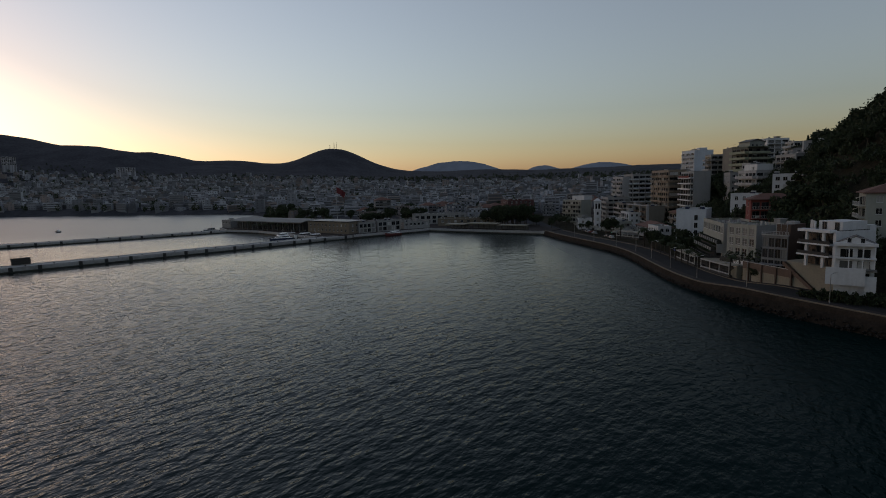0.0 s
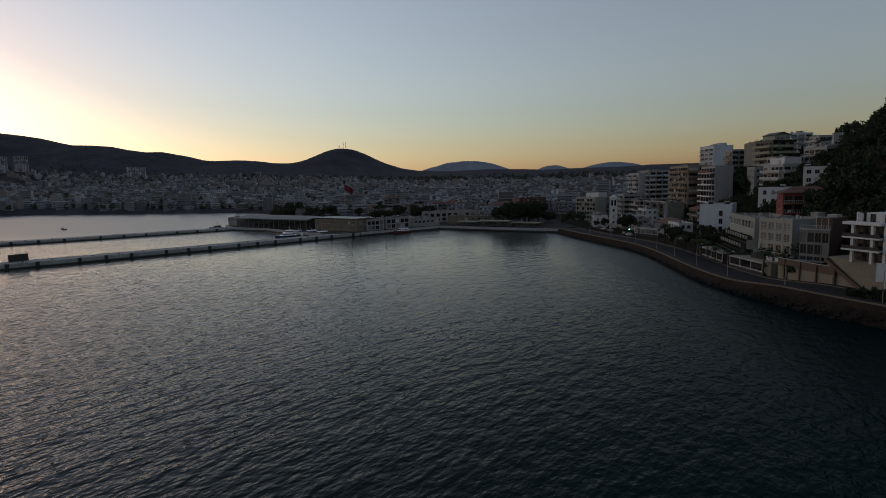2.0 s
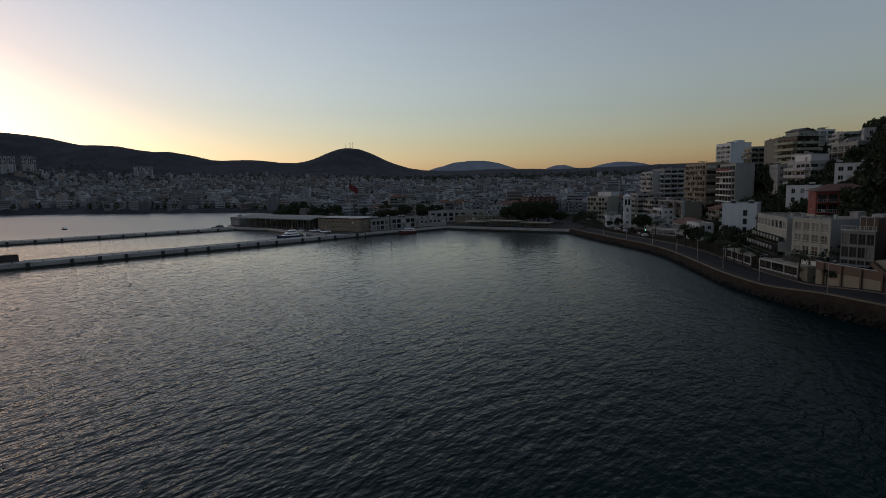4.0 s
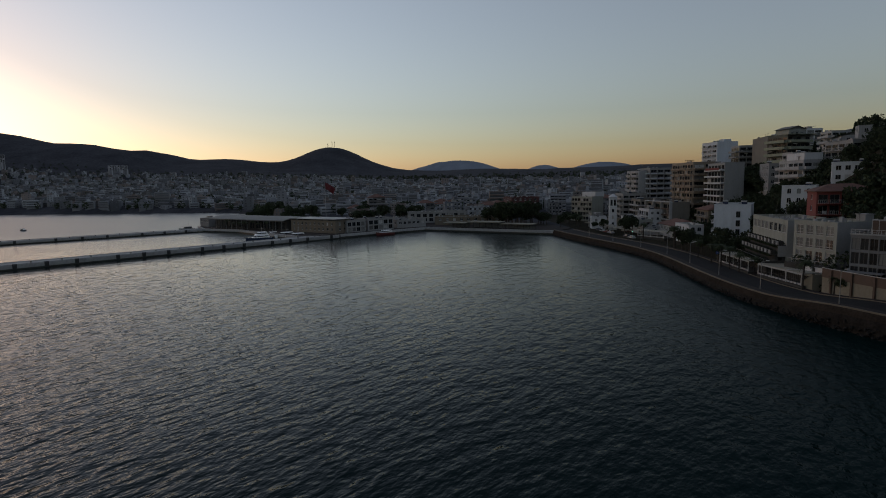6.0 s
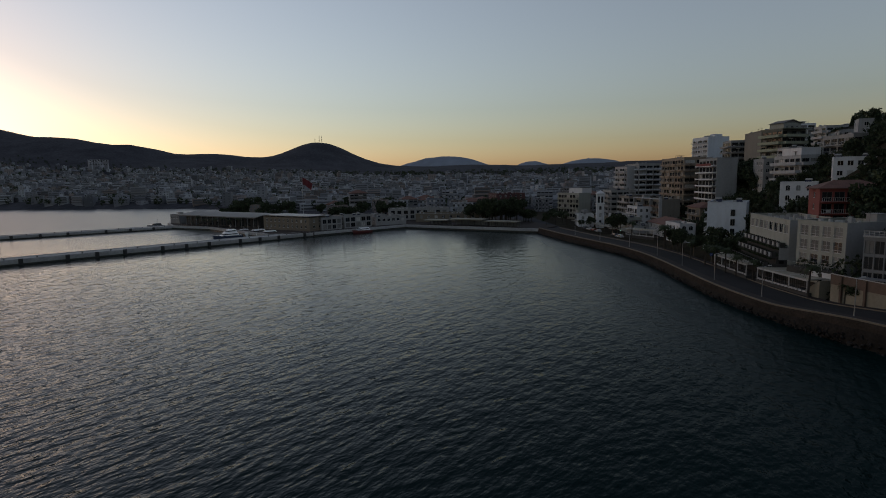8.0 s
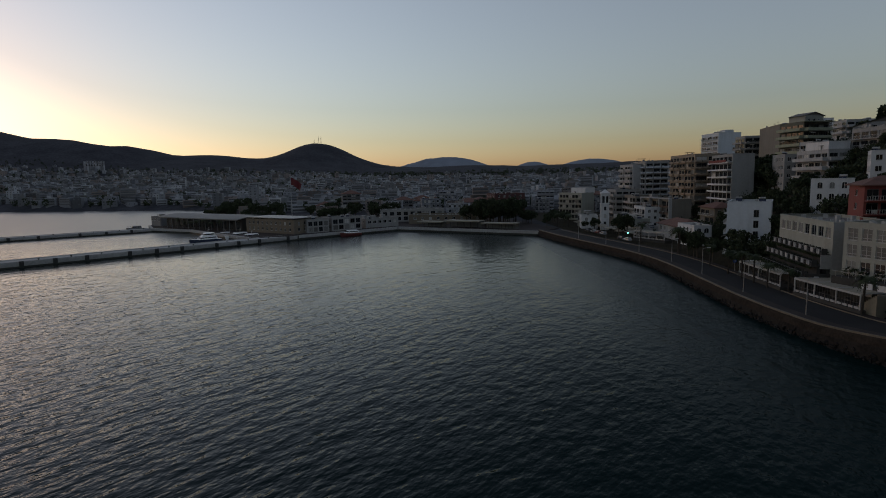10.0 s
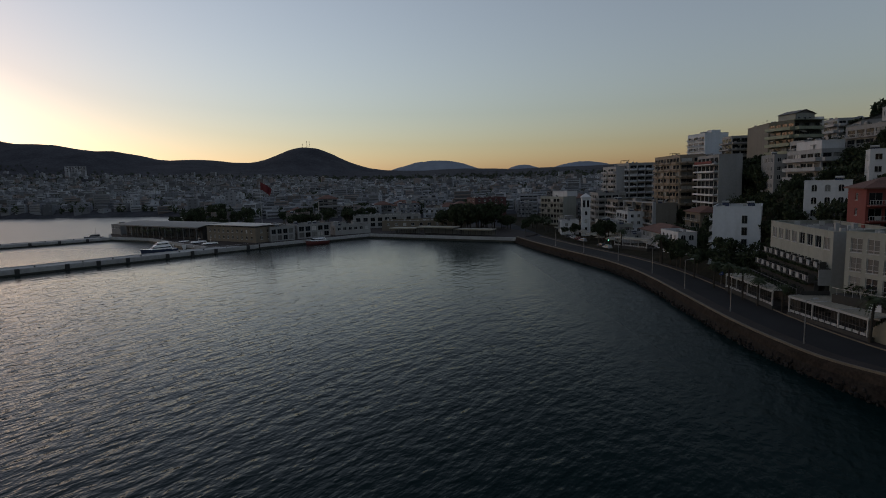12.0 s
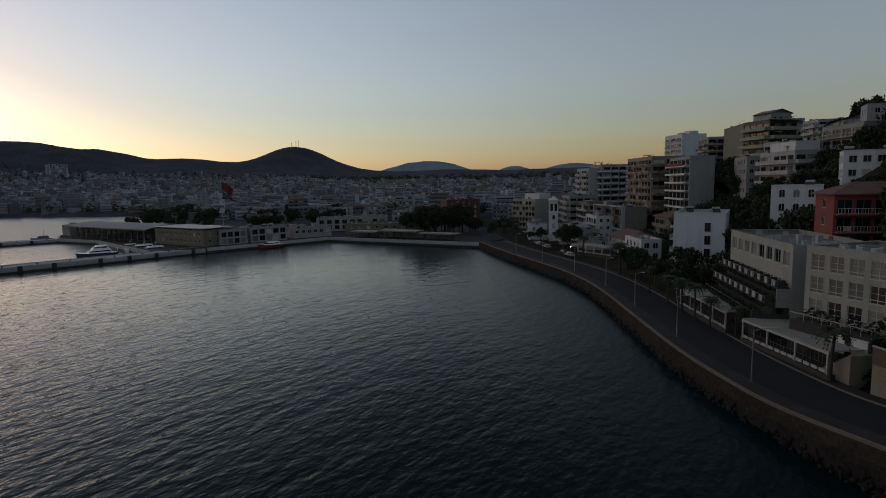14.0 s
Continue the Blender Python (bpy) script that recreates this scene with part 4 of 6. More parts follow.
part("railing", boxes(*[(-2.6, -2.54, y, y + 0.05, 7.6, 8.6) for y in np.arange(0.2, 11.4, 1.3)], (-2.6, -2.54, 0.2, 11.4, 8.6, 8.67)), WMETAL, r)
tub = mesh_of(planting(2.0, 9, 1.7), LEAF)
for y in (0.4, 2.7, 5.6, 8.7):
    share("plant_box", tub, r, Matrix.Translation((-0.7, y, 7.8)) @ Matrix.Diagonal((1.6, 1, 1, 1)), "dark bushy terrace plants")

# raised deck between the hotel wings, with a white pipe rail
deck = thing("terrace_deck", "dark raised terrace with a white pipe railing before the hotel", "terrace")
line = glide([(84.6, 190), (86.3, 186.6), (87.2, 182.4), (88.0, 180.0), (87.0, 176.0), (86.6, 172.5)], 0.8)
part("deck", sweep(line, [(0, 2.0), (0, 4.9), (-4.5, 4.9)]), VOID, deck)
for zz in (5.5, 6.0):
    part("rail", sweep(line, [(0, zz), (0, zz + 0.08), (0.08, zz + 0.08), (0.08, zz), (0, zz)]), WMETAL, deck, "white pipe rail")
post = mesh_of(boxes((-0.04, 0.04, -0.04, 0.04, 4.9, 6.05)), WMETAL)
for p in line[::3]:
    share("post", post, deck, Matrix.Translation((p.x, p.y, 0)))
hedge = thing("hedge", "dark overgrown hedge beside the pergola", "hedge")
for x, y, tall, k in ((84.4, 160.4, 2.0, 31), (85.6, 158.2, 2.4, 32), (86.4, 161.4, 2.6, 33)):
    ob = part("clump", bush(3.4, 2.6, tall * 1.5, k), LEAF, hedge)
    tagged(ob, kind="stuff")
    ob.matrix_local = Matrix.Translation((x, y - 1.5, 2.5))


def pergola(at, turn, long, deep, bays):
    root = thing("pergola", "white-framed terrace pergola with a slatted cream roof", "pergola", Matrix.Translation((at[0], at[1], 3.3)) @ Matrix.Rotation(radians(turn), 4, "Z"),
                 "roadside pergolas")
    part("plinth", boxes((-0.3, long + 0.3, -0.15, deep + 0.2, -1.2, -0.01)), VOID, root, "dark low terrace plinth")
    post = mesh_of(boxes((-0.1, 0.1, -0.1, 0.1, 0, 2.5)), WMETAL)
    for i in range(bays + 1):
        for y in (0, deep):
            share("post", post, root, Matrix.Translation((i * long / bays, y, 0)))
    for y in (0, deep):
        part("beam", boxes((-0.2, long + 0.2, y - 0.12, y + 0.12, 2.5, 2.8)), WMETAL, root)
    slat = mesh_of(boxes((-0.2, long / bays - 0.35, 0, 0.52, 0, 0.07)), AWNING)
    n = int(deep / 0.62)
    for b in range(bays):
        for j in range(n):
            share("slat", slat, root, Matrix.Translation((b * long / bays + 0.3, j * deep / n + 0.05, 2.82)))
    ridge = mesh_of(boxes((-0.12, 0.12, 0, deep, 2.78, 2.95)), WMETAL)
    for i in range(bays + 1):
        share("ridge", ridge, root, Matrix.Translation((i * long / bays, 0, 0)))
    panel = mesh_of(boxes((0.1, long / bays * 0.2, -0.06, 0.06, 0, 0.42)), PALE)
    for b in range(bays):
        for k in range(4):
            share("planter_panel", panel, root, Matrix.Translation((b * long / bays + k * long / bays * 0.24 + 0.15, 0, 0.1)), "off-white planter panel")
    bar = mesh_of(boxes((0, 0.05, 0.25, 0.3, 0, 2.5)), DARKFRAME)
    cross = mesh_of(boxes((0.1, long / bays - 0.1, 0.2, 0.245, 1.1, 1.16)), DARKFRAME)
    table = mesh_of(boxes((-0.4, 0.4, -0.4, 0.4, 0.7, 0.75), (-0.05, 0.05, -0.05, 0.05, 0, 0.7), (-0.95, -0.55, -0.22, 0.22, 0.4, 0.45), (0.55, 0.95, -0.22, 0.22, 0.4, 0.45)), VOID)
    for b in range(bays):
        share("screen_rail", cross, root, Matrix.Translation((b * long / bays, 0, 0)))
        for x in np.arange(0.35, long / bays - 0.1, 0.66):
            share("screen_bar", bar, root, Matrix.Translation((b * long / bays + float(x), 0, 0)))
    for i in range(bays * 2):
        share("table", table, root, Matrix.Translation(((i + 0.5) * long / bays / 2, deep * 0.5, 0)), "dark terrace table and seats")
    return root


pergola((81.2, 176.8), -89, 16.4, 6.6, 3)
pergola((83.4, 200), -96.3, 18.5, 5.2, 4)


# glass-fronted house, modern villa and gabled villa above the road
DRAPES[:] = [0.95, 1]
r = building("house", "blue-grey glass-fronted house with a railed roof terrace", (88.8, 145.5), 31.5, 8, 6.7, 2.5, 16.2, 4, DGREY,
             {"left": ("full", 4, 1.45, 2.45), "front": ("blank", 0, 1, 1)}, category="house", clutter=0)
part("terrace_rail", boxes((-0.3, -0.22, -0.2, 6.8, 17.1, 17.2), (-0.3, -0.22, -0.2, 6.8, 16.6, 16.66), *[(-0.3, -0.22, y, y + 0.08, 16.3, 17.1) for y in np.arange(-0.2, 6.8, 0.75)]), WMETAL, r, "pale terrace railing")
part("terrace_edge", boxes((-0.36, 0.1, -0.25, 6.85, 16.0, 16.28)), PALE, r)
part("penthouse", boxes((0.9, 9.2, -0.1, 3.4, 16, 19.0)), BROWN, r, "brown timber-clad penthouse")
part("roof_unit", boxes((4.2, 7.0, 0.4, 2.6, 19.0, 19.7)), PALE, r)
part("front_cladding", boxes((0.3, 8.1, -0.08, -0.004, 4, 16.0)), BROWN, r, "dark brown timber cladding")
part("awning_frame", boxes((-0.1, 2.6, 0.3, 0.42, 19.2, 19.35), (-0.1, 2.6, 3.0, 3.12, 19.2, 19.35), (-0.1, 0.02, 0.3, 3.12, 19.2, 19.35),
                           (-0.1, 0.02, 0.3, 0.42, 16.2, 19.3), (-0.1, 0.02, 3.0, 3.12, 16.2, 19.3), (-0.1, 0.02, 1.8, 1.88, 16.2, 19.3)), WMETAL, r, "white awning frame")
post = mesh_of(boxes((0, 0.1, 0, 0.1, 0, 2.8)), DARKFRAME)
for y in (0.3, 2.2, 4.1, 6.2):
    share("post", post, r, Matrix.Translation((-2.2, y, 5.4)))
part("canopy", boxes((-2.4, 0, 0.1, 6.6, 8.2, 8.35)), DGREY, r, "dark terrace canopy")
DRAPES[:] = [1, 1]
# walls behind the balconies are near-black: the recess shade is in their colour
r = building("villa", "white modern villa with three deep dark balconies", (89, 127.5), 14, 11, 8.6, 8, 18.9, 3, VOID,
             {"left": ("full", 3, 2.2, 2.3)}, category="villa", storey=2.9, clutter=0)
part("side_wall", boxes((-0.05, 11, -0.12, -0.004, 8, 18.9)), WHITE, r)
part("side_wall", boxes((-1.2, -0.05, -0.12, 0.5, 9, 18.9)), WHITE, r)
for z0, z1, out in ((18.45, 19.1, 2.2), (15.42, 15.78, 2.2), (12.7, 13.08, 2.3)):
    part("balcony_slab", boxes((-out, -0.02, 0.6, 9.1, z0, z1)), WHITE, r, "thick white balcony slab")
    if z0 < 18:
        part("balcony_rail", boxes((-out + 0.1, -out + 0.16, 0.6, 9.0, z1, z1 + 0.75)), VOID, r, "dark balustrade")
col = mesh_of(boxes((-1.9, -1.35, 0, 0.6, 0, 2.52)), WHITE)
for y in (2.2, 6.6):
    for z in (10.1, 13.2, 15.85):
        share("column", col, r, Matrix.Translation((0, y, z)))
part("roof_room", boxes((1.5, 9, 0.6, 6.6, 18.5, 21.0), (9, 11, -0.1, 6.0, 18.5, 20.0)), WHITE, r)
for y in (0.2, 0.9, 1.6):
    part("chimney", boxes((0.6, 1.0, 6.7 + y * 0.7, 7.0 + y * 0.7, 18.9, 20.8 + 0.2 * y)), WHITE, r)
fr, pn = window_meshes(1.1, 2.0, "dark")
for y in (2.4, 5.6):
    win = share("window", fr, r, Matrix.Translation((1.5 - 0.28, y, 18.8)) @ Matrix.Rotation(radians(-90), 4, "Z"))
    share("pane", pn[0], win, Matrix.Identity(4))
DRAPES[:] = [0.72, 0.9]
r = building("villa", "white villa with a gabled top and glazed veranda", (85.9, 124.3), -38, 7.2, 4.6, 4, 16.6, 3, WHITE,
             {"left": (W, 2, 1.3, 1.5), "front": ("full", 2, 2.3, 2.1)}, category="villa", roof="gable", storey=2.7)
part("cornice", boxes((-0.4, 7.6, -1.2, -0.01, 16.1, 16.75)), WHITE, r, "white cornice band")
part("veranda_floor", boxes((-0.2, 7.4, -1.1, -0.01, 13.2, 13.5)), WHITE, r)
post = mesh_of(boxes((0, 0.22, -1.05, -0.85, 11.2, 16.1)), WHITE)
for x in (-0.1, 2.4, 4.9, 7.0):
    share("post", post, r, Matrix.Translation((x, 0, 0)))
fr, pn = window_meshes(0.85, 1.15, "plain")
for x in (2.0, 4.4):
    win = share("window", fr, r, Matrix.Translation((x, -0.42, 16.75)))
    share("pane", pn[0], win, Matrix.Identity(4))
bm = bmesh.new()
g = [bm.verts.new(v) for v in ((0, -0.2, 16.6), (7.2, -0.2, 16.6), (3.6, -0.2, 18.1), (0, -0.13, 16.6), (7.2, -0.13, 16.6), (3.6, -0.13, 18.1))]
bm.faces.new(g[:3]), bm.faces.new((g[0], g[2], g[5], g[3])), bm.faces.new((g[2], g[1], g[4], g[5]))
part("gable", bm, WHITE, r)
part("garden_wall", boxes((-1.6, 5.6, -2.2, -1.9, 7.4, 11.3), (5.6, 7.6, -1.9, -1.6, 5.5, 9.6)), WHITE, r, "white garden wall under the villa")
part("terrace", boxes((-1.6, 7.6, -1.9, -0.01, 10.6, 11.0)), ROOF, r)
building("house", "cream house with a tiled roof on the wooded slope", (103.9, 139), -30, 16, 10, 14, 27.4, 3, CREAM,
         {"left": (B, 2, 1.8, 2.2), "front": (W, 4, 1.4, 1.6)}, category="house", roof="hip", balc=(1.4, "rail", 1))



def bank(y0, y1, profile):
    return sweep([p for p in SHORE if y0 <= p.y <= y1], profile)


def on_bank(y, off):
    p = min(SHORE, key=lambda q: abs(q.y - y))
    n = normals(SHORE)[SHORE.index(p)]
    return p.x + n.x * off, p.y + n.y * off, math.atan2(n.y, n.x)


# walls that hold the gardens above the road
wall = thing("garden_wall", "beige garden wall with a brown timber band above the footway", "wall")
part("wall", bank(134.5, 155, [(13.3, 1.5), (13.3, 6.2), (13.8, 6.2)]), BEIGE, wall)
part("fence_band", bank(134.5, 155, [(13.2, 6.22), (13.2, 8.2), (13.5, 8.2), (13.5, 6.22)]), BROWN, wall, "brown timber band")
part("rail", bank(134.5, 155, [(13.1, 8.22), (13.1, 8.36), (13.35, 8.36), (13.35, 8.22)]), WMETAL, wall, "white top rail")
part("terrace", bank(134.5, 155, [(13.8, 5.4), (20, 5.5)]), ROOF, wall)
pil = mesh_of(boxes((-0.2, 0.2, -0.2, 0.2, 0, 6.6)), BROWN)
for y in (136, 141.5, 147, 152.5):
    x, yy, a = on_bank(y, 13.1)
    share("pillar", pil, wall, Matrix.Translation((x, yy, 1.5)) @ Matrix.Rotation(a, 4, "Z"))
step = bmesh.new()
for k in range(14):
    box(step, 0, 3.2, k * 0.40, k * 0.40 + 0.42, -2, 4.4 - k * 0.29)
ob = part("stair", step, BEIGE, wall, "beige garden stair")
ob.location, ob.rotation_euler = (82.5, 158.2, 1.8), (0, 0, radians(4))
wall = thing("retaining_wall", "beige retaining wall with a brown stair above the road", "wall")
part("wall", bank(119, 138, [(13.3, 1.5), (13.9, 10.2), (14.6, 10.4), (20, 10.5)]), BEIGE, wall)
tread = mesh_of(boxes((-0.35, 0.7, -0.28, 0.28, -0.9, 0)), BROWN)
for k in range(24):
    x, yy, a = on_bank(133.5 - k * 0.42, 13.5)
    t = k / 23
    q = Vector(on_bank(136.5, 13.3)[:2]).lerp(Vector(on_bank(127.0, 13.3)[:2]), t)
    share("tread", tread, wall, Matrix.Translation((q.x, q.y, 10.1 - t * 6.2)) @ Matrix.Rotation(a, 4, "Z"), "brown stair tread")
for k, (x, y, turn, sx, sz) in enumerate(((86.5, 116, 35, 3.4, 4.2), (91.5, 110, 25, 4, 4.5), (84.6, 120.5, 38, 2.4, 3.6), (95, 104, 25, 4, 5))):
    ob = part("hedge", bush(8, sx, sz, 40 + k), LEAF, wall)
    tagged(ob, "dark hedge below the villa", kind="stuff")
    ob.matrix_local = Matrix.Translation((x, y, 3.4)) @ Matrix.Rotation(radians(turn), 4, "Z")

# further along the front
r = building("apartment_block", "pale framed block with brown loggias near the front", (116, 308.2), 2, 9, 29, 2.5, 16.9, 4, DUSTYGREY,
             {"left": (B, 6, 2.8, 2.3), "front": ("blank", 0, 1, 1)}, balc=(1.3, "half", 6), bmat=BROWN)
for y0, y1, z0, z1 in ((-0.2, 0.35, 8.5, 16.95), (9.5, 9.9, 8.5, 16.95), (19.2, 19.6, 8.5, 16.95), (28.7, 29.2, 8.5, 16.95), (-0.2, 29.2, 16.95, 17.4), (-0.2, 29.2, 8.0, 8.5)):
    part("facade_frame", boxes((-1.5, -0.01, y0, y1, z0, z1)), PALE, r, "pale concrete facade frame")
r = building("restaurant", "low white seafront building with arched windows", (99, 254), -3.6, 6, 14, 2.5, 10.0, 2, WHITE,
             {"left": ("arch", 4, 1.7, 1.7), "front": ("arch", 2, 1.6, 1.7)}, category="restaurant")
r = building("apartment_block", "tan block with stacked brown balconies", (132, 321), -3, 12, 28, 6, 37.0, 9, TAN,
             {"left": (B, 8, 1.5, 2.1), "front": (B, 2, 1.6, 2.1)}, balc=(1.2, "half", 4))
r = building("apartment_block", "pale blue-grey block with balconies along the slope", (129.5, 371), 0, 13, 18, 6, 35.5, 9, GREY,
             {"left": (B, 5, 1.5, 2.1), "front": (B, 3, 1.2, 2.1)}, balc=(1.2, "half", 3), bmat=BLUISH)
r = building("apartment_block", "grey-white block with stacked balconies behind the front", (124, 375), 0, 5, 20, 4, 34.0, 9, PALE,
             {"left": (B, 5, 1.6, 2.1), "front": ("blank", 0, 1, 1)}, balc=(1.3, "solid", 2))
r = building("hotel", "cream seven-storey hotel with a grid of pale balcony frames", (100, 391), 28, 10, 19, 2, 18.3, 5, CREAM,
             {"left": (B, 7, 2.0, 2.2), "front": ("blank", 0, 1, 1)}, category="hotel", balc=(1.2, "half", 7))
building("hotel", "white roof storey of the cream hotel", (103, 394), 28, 8, 12, 18, 21.2, 1, WHITE, {"left": (W, 6, 1.3, 1.4), "front": (W, 4, 1.3, 1.4)}, category="hotel")
r = building("apartment_block", "grey block with white curved balconies behind the tower", (110, 362), -6, 14, 20, 2, 20.5, 5, GREY,
             {"left": (B, 5, 1.6, 2.1), "front": (B, 4, 1.6, 2.1)}, balc=(1.3, "solid", 1))
building("apartment_block", "tan block with dark balcony recesses behind the shops", (112.5, 341), -2, 13, 16, 2, 17.6, 5, DUSTYGREY,
         {"left": (B, 4, 1.8, 2.2), "front": (B, 3, 1.8, 2.2)}, balc=(1.2, "half", 1), bmat=PALE)
building("apartment_block", "narrow white block with balconies behind the shops", (108, 318), -4, 7, 16, 2, 13.2, 3, WHITE,
         {"left": (B, 4, 1.6, 2.2), "front": (W, 2, 1.2, 1.4)}, balc=(1.1, "rail", 1))
building("house", "low brown-roofed house under the striped block", (120, 280), -6, 9, 14, 2.5, 14.5, 3, DUSTY,
         {"left": (B, 3, 1.6, 2.2), "front": (W, 3, 1.2, 1.4)}, category="house", roof="hip", balc=(1.1, "rail", 1))
building("house", "small white house among trees on the slope", (124, 262), -14, 8, 9, 6, 17.0, 2, WHITE,
         {"left": (W, 3, 1.2, 1.4), "front": (W, 2, 1.2, 1.4)}, category="house")
r = building("warehouse", "dark maroon building with a flat roof among trees", (57.5, 458), 6, 22, 26, 2, 17.2, 4, MAROON,
             {"left": (W, 5, 1.4, 1.6), "front": (W, 5, 1.4, 1.6)}, category="building")
building("house", "small white chapel-like house by the plaza", (84.5, 338), -10, 8, 8, 2.2, 8.6, 1, WHITE, {"left": ("arch", 2, 1.4, 1.7), "front": ("arch", 2, 1.4, 1.7)}, category="house")


def clock_tower():
    root = thing("tower", "slim white seafront tower with an open belfry and paired windows", "tower", Matrix.Translation((92, 331, 2)) @ Matrix.Rotation(radians(-12), 4, "Z"))
    bm = bmesh.new()
    w, s = 3.8, 17.4
    holes_f = [(1.35, z, 1.1, 1.8) for z in (2.2, 5.8, 9.4)] + [(0.5, 13.0, 1.1, 3.2), (2.2, 13.0, 1.1, 3.2)]
    for a, b in (((0, 0), (w, 0)), ((w, 0), (w, w)), ((w, w), (0, w)), ((0, w), (0, 0))):
        facade(bm, root, a, b, 0, s, holes_f, "dark")
    part("shaft", bm, WHITE, root)
    part("string_course", boxes((-0.3, w + 0.3, -0.3, w + 0.3, 12.4, 12.7)), WHITE, root)
    part("cornice", boxes((-0.35, w + 0.35, -0.35, w + 0.35, s, s + 0.35)), WHITE, root)
    bm = bmesh.new()
    for a, b in (((-0.3, -0.3), (w + 0.3, -0.3)), ((w + 0.3, -0.3), (w + 0.3, w + 0.3)), ((w + 0.3, w + 0.3), (-0.3, w + 0.3)), ((-0.3, w + 0.3), (-0.3, -0.3))):
        bm.faces.new([bm.verts.new(v) for v in ((*a, s + 0.35), (*b, s + 0.35), (w / 2, w / 2, s + 2.0))])
    part("roof", bm, WHITE, root)


clock_tower()


def traffic_light(x, y):
    root = thing("traffic_light", "green-lit traffic light on a pole by the road", "traffic light", Matrix.Translation((x, y, 2.6)))
    bm = bmesh.new()
    tube(bm, (0, 0, 0), (0, 0, 2.5), 0.06, 0.05, 8)
    part("pole", bm, DARKFRAME, root)
    part("housing", boxes((-0.18, 0.18, -0.12, 0.12, 2.5, 3.5)), DARKFRAME, root)
    glow = bpy.data.materials.new("green_signal")
    glow.use_nodes = True
    p = glow.node_tree.nodes["Principled BSDF"]
    p.inputs["Emission Color"].default_value = (0.15, 1.0, 0.7, 1)
    p.inputs["Emission Strength"].default_value = 2.5
    bm = bmesh.new()
    tube(bm, (0, -0.125, 2.7), (0, -0.17, 2.7), 0.15, 0.15, 12)
    part("lens", bm, glow, root, "lit green lens")


traffic_light(86.5, 281.7)
pergola((89.5, 283), -66, 15, 4, 4)
building("restaurant", "low tiled seafront restaurant with pale walls", (103, 272), -4, 11, 24, 2.5, 8.0, 1, PALE, {"left": (W, 5, 1.8, 1.6), "front": (W, 3, 1.5, 1.5)}, category="restaurant", roof="hip")


# small shops and parasols round the tower
for k, (x, y, w, d, tall, mat, word) in enumerate(((97.5, 296, 8, 9, 4.2, PALE, "pale"), (98.5, 306, 7, 8, 6.8, CREAM, "cream"), (96.5, 316, 7, 8, 4.0, MAROON, "dark red"), (99, 326, 8, 9, 7.2, WHITE, "white"),
                                                   (96, 341, 8, 7, 5.0, TAN, "tan"), (88, 349, 8, 7, 6.5, PALE, "pale"))):
    r = building("shop", word + " little shop with an awning on the seafront", (x, y), -4 + 3 * (k % 3), w, d, 2, 2 + tall, 1 if tall < 5.5 else 2, mat,
                 {"left": ("full", 3, 1.8, 2.2), "front": (W, 2, 1.4, 1.5)}, category="shop", clutter=4, group="seafront shops")
    part("awning", boxes((-2.2, -0.02, 0.3, d - 0.3, 4.5, 4.62), (-2.25, -2.15, 0.3, d - 0.3, 4.2, 4.62)), AWNING, r, "beige canvas awning")


def parasol(x, y, k):
    root = thing("parasol", "square pale parasol at a seafront cafe", "parasol", Matrix.Translation((x, y, 2.4)) @ Matrix.Rotation(k * 0.4, 4, "Z"), "cafe parasols")
    bm = bmesh.new()
    tube(bm, (0, 0, 0), (0, 0, 2.6), 0.05, 0.04, 6)
    part("pole", bm, DARKFRAME, root)
    bm = bmesh.new()
    for a, b in (((-1.5, -1.5), (1.5, -1.5)), ((1.5, -1.5), (1.5, 1.5)), ((1.5, 1.5), (-1.5, 1.5)), ((-1.5, 1.5), (-1.5, -1.5))):
        bm.faces.new([bm.verts.new(v) for v in ((*a, 2.3), (*b, 2.3), (0, 0, 2.95))])
        quad(bm, (*a, 2.1), (*b, 2.1), (*b, 2.3), (*a, 2.3))
    part("canopy", bm, AWNING, root)


for k in range(12):
    parasol(90.5 + 1.6 * math.sin(k * 2.3), 289 + k * 4.3, k)


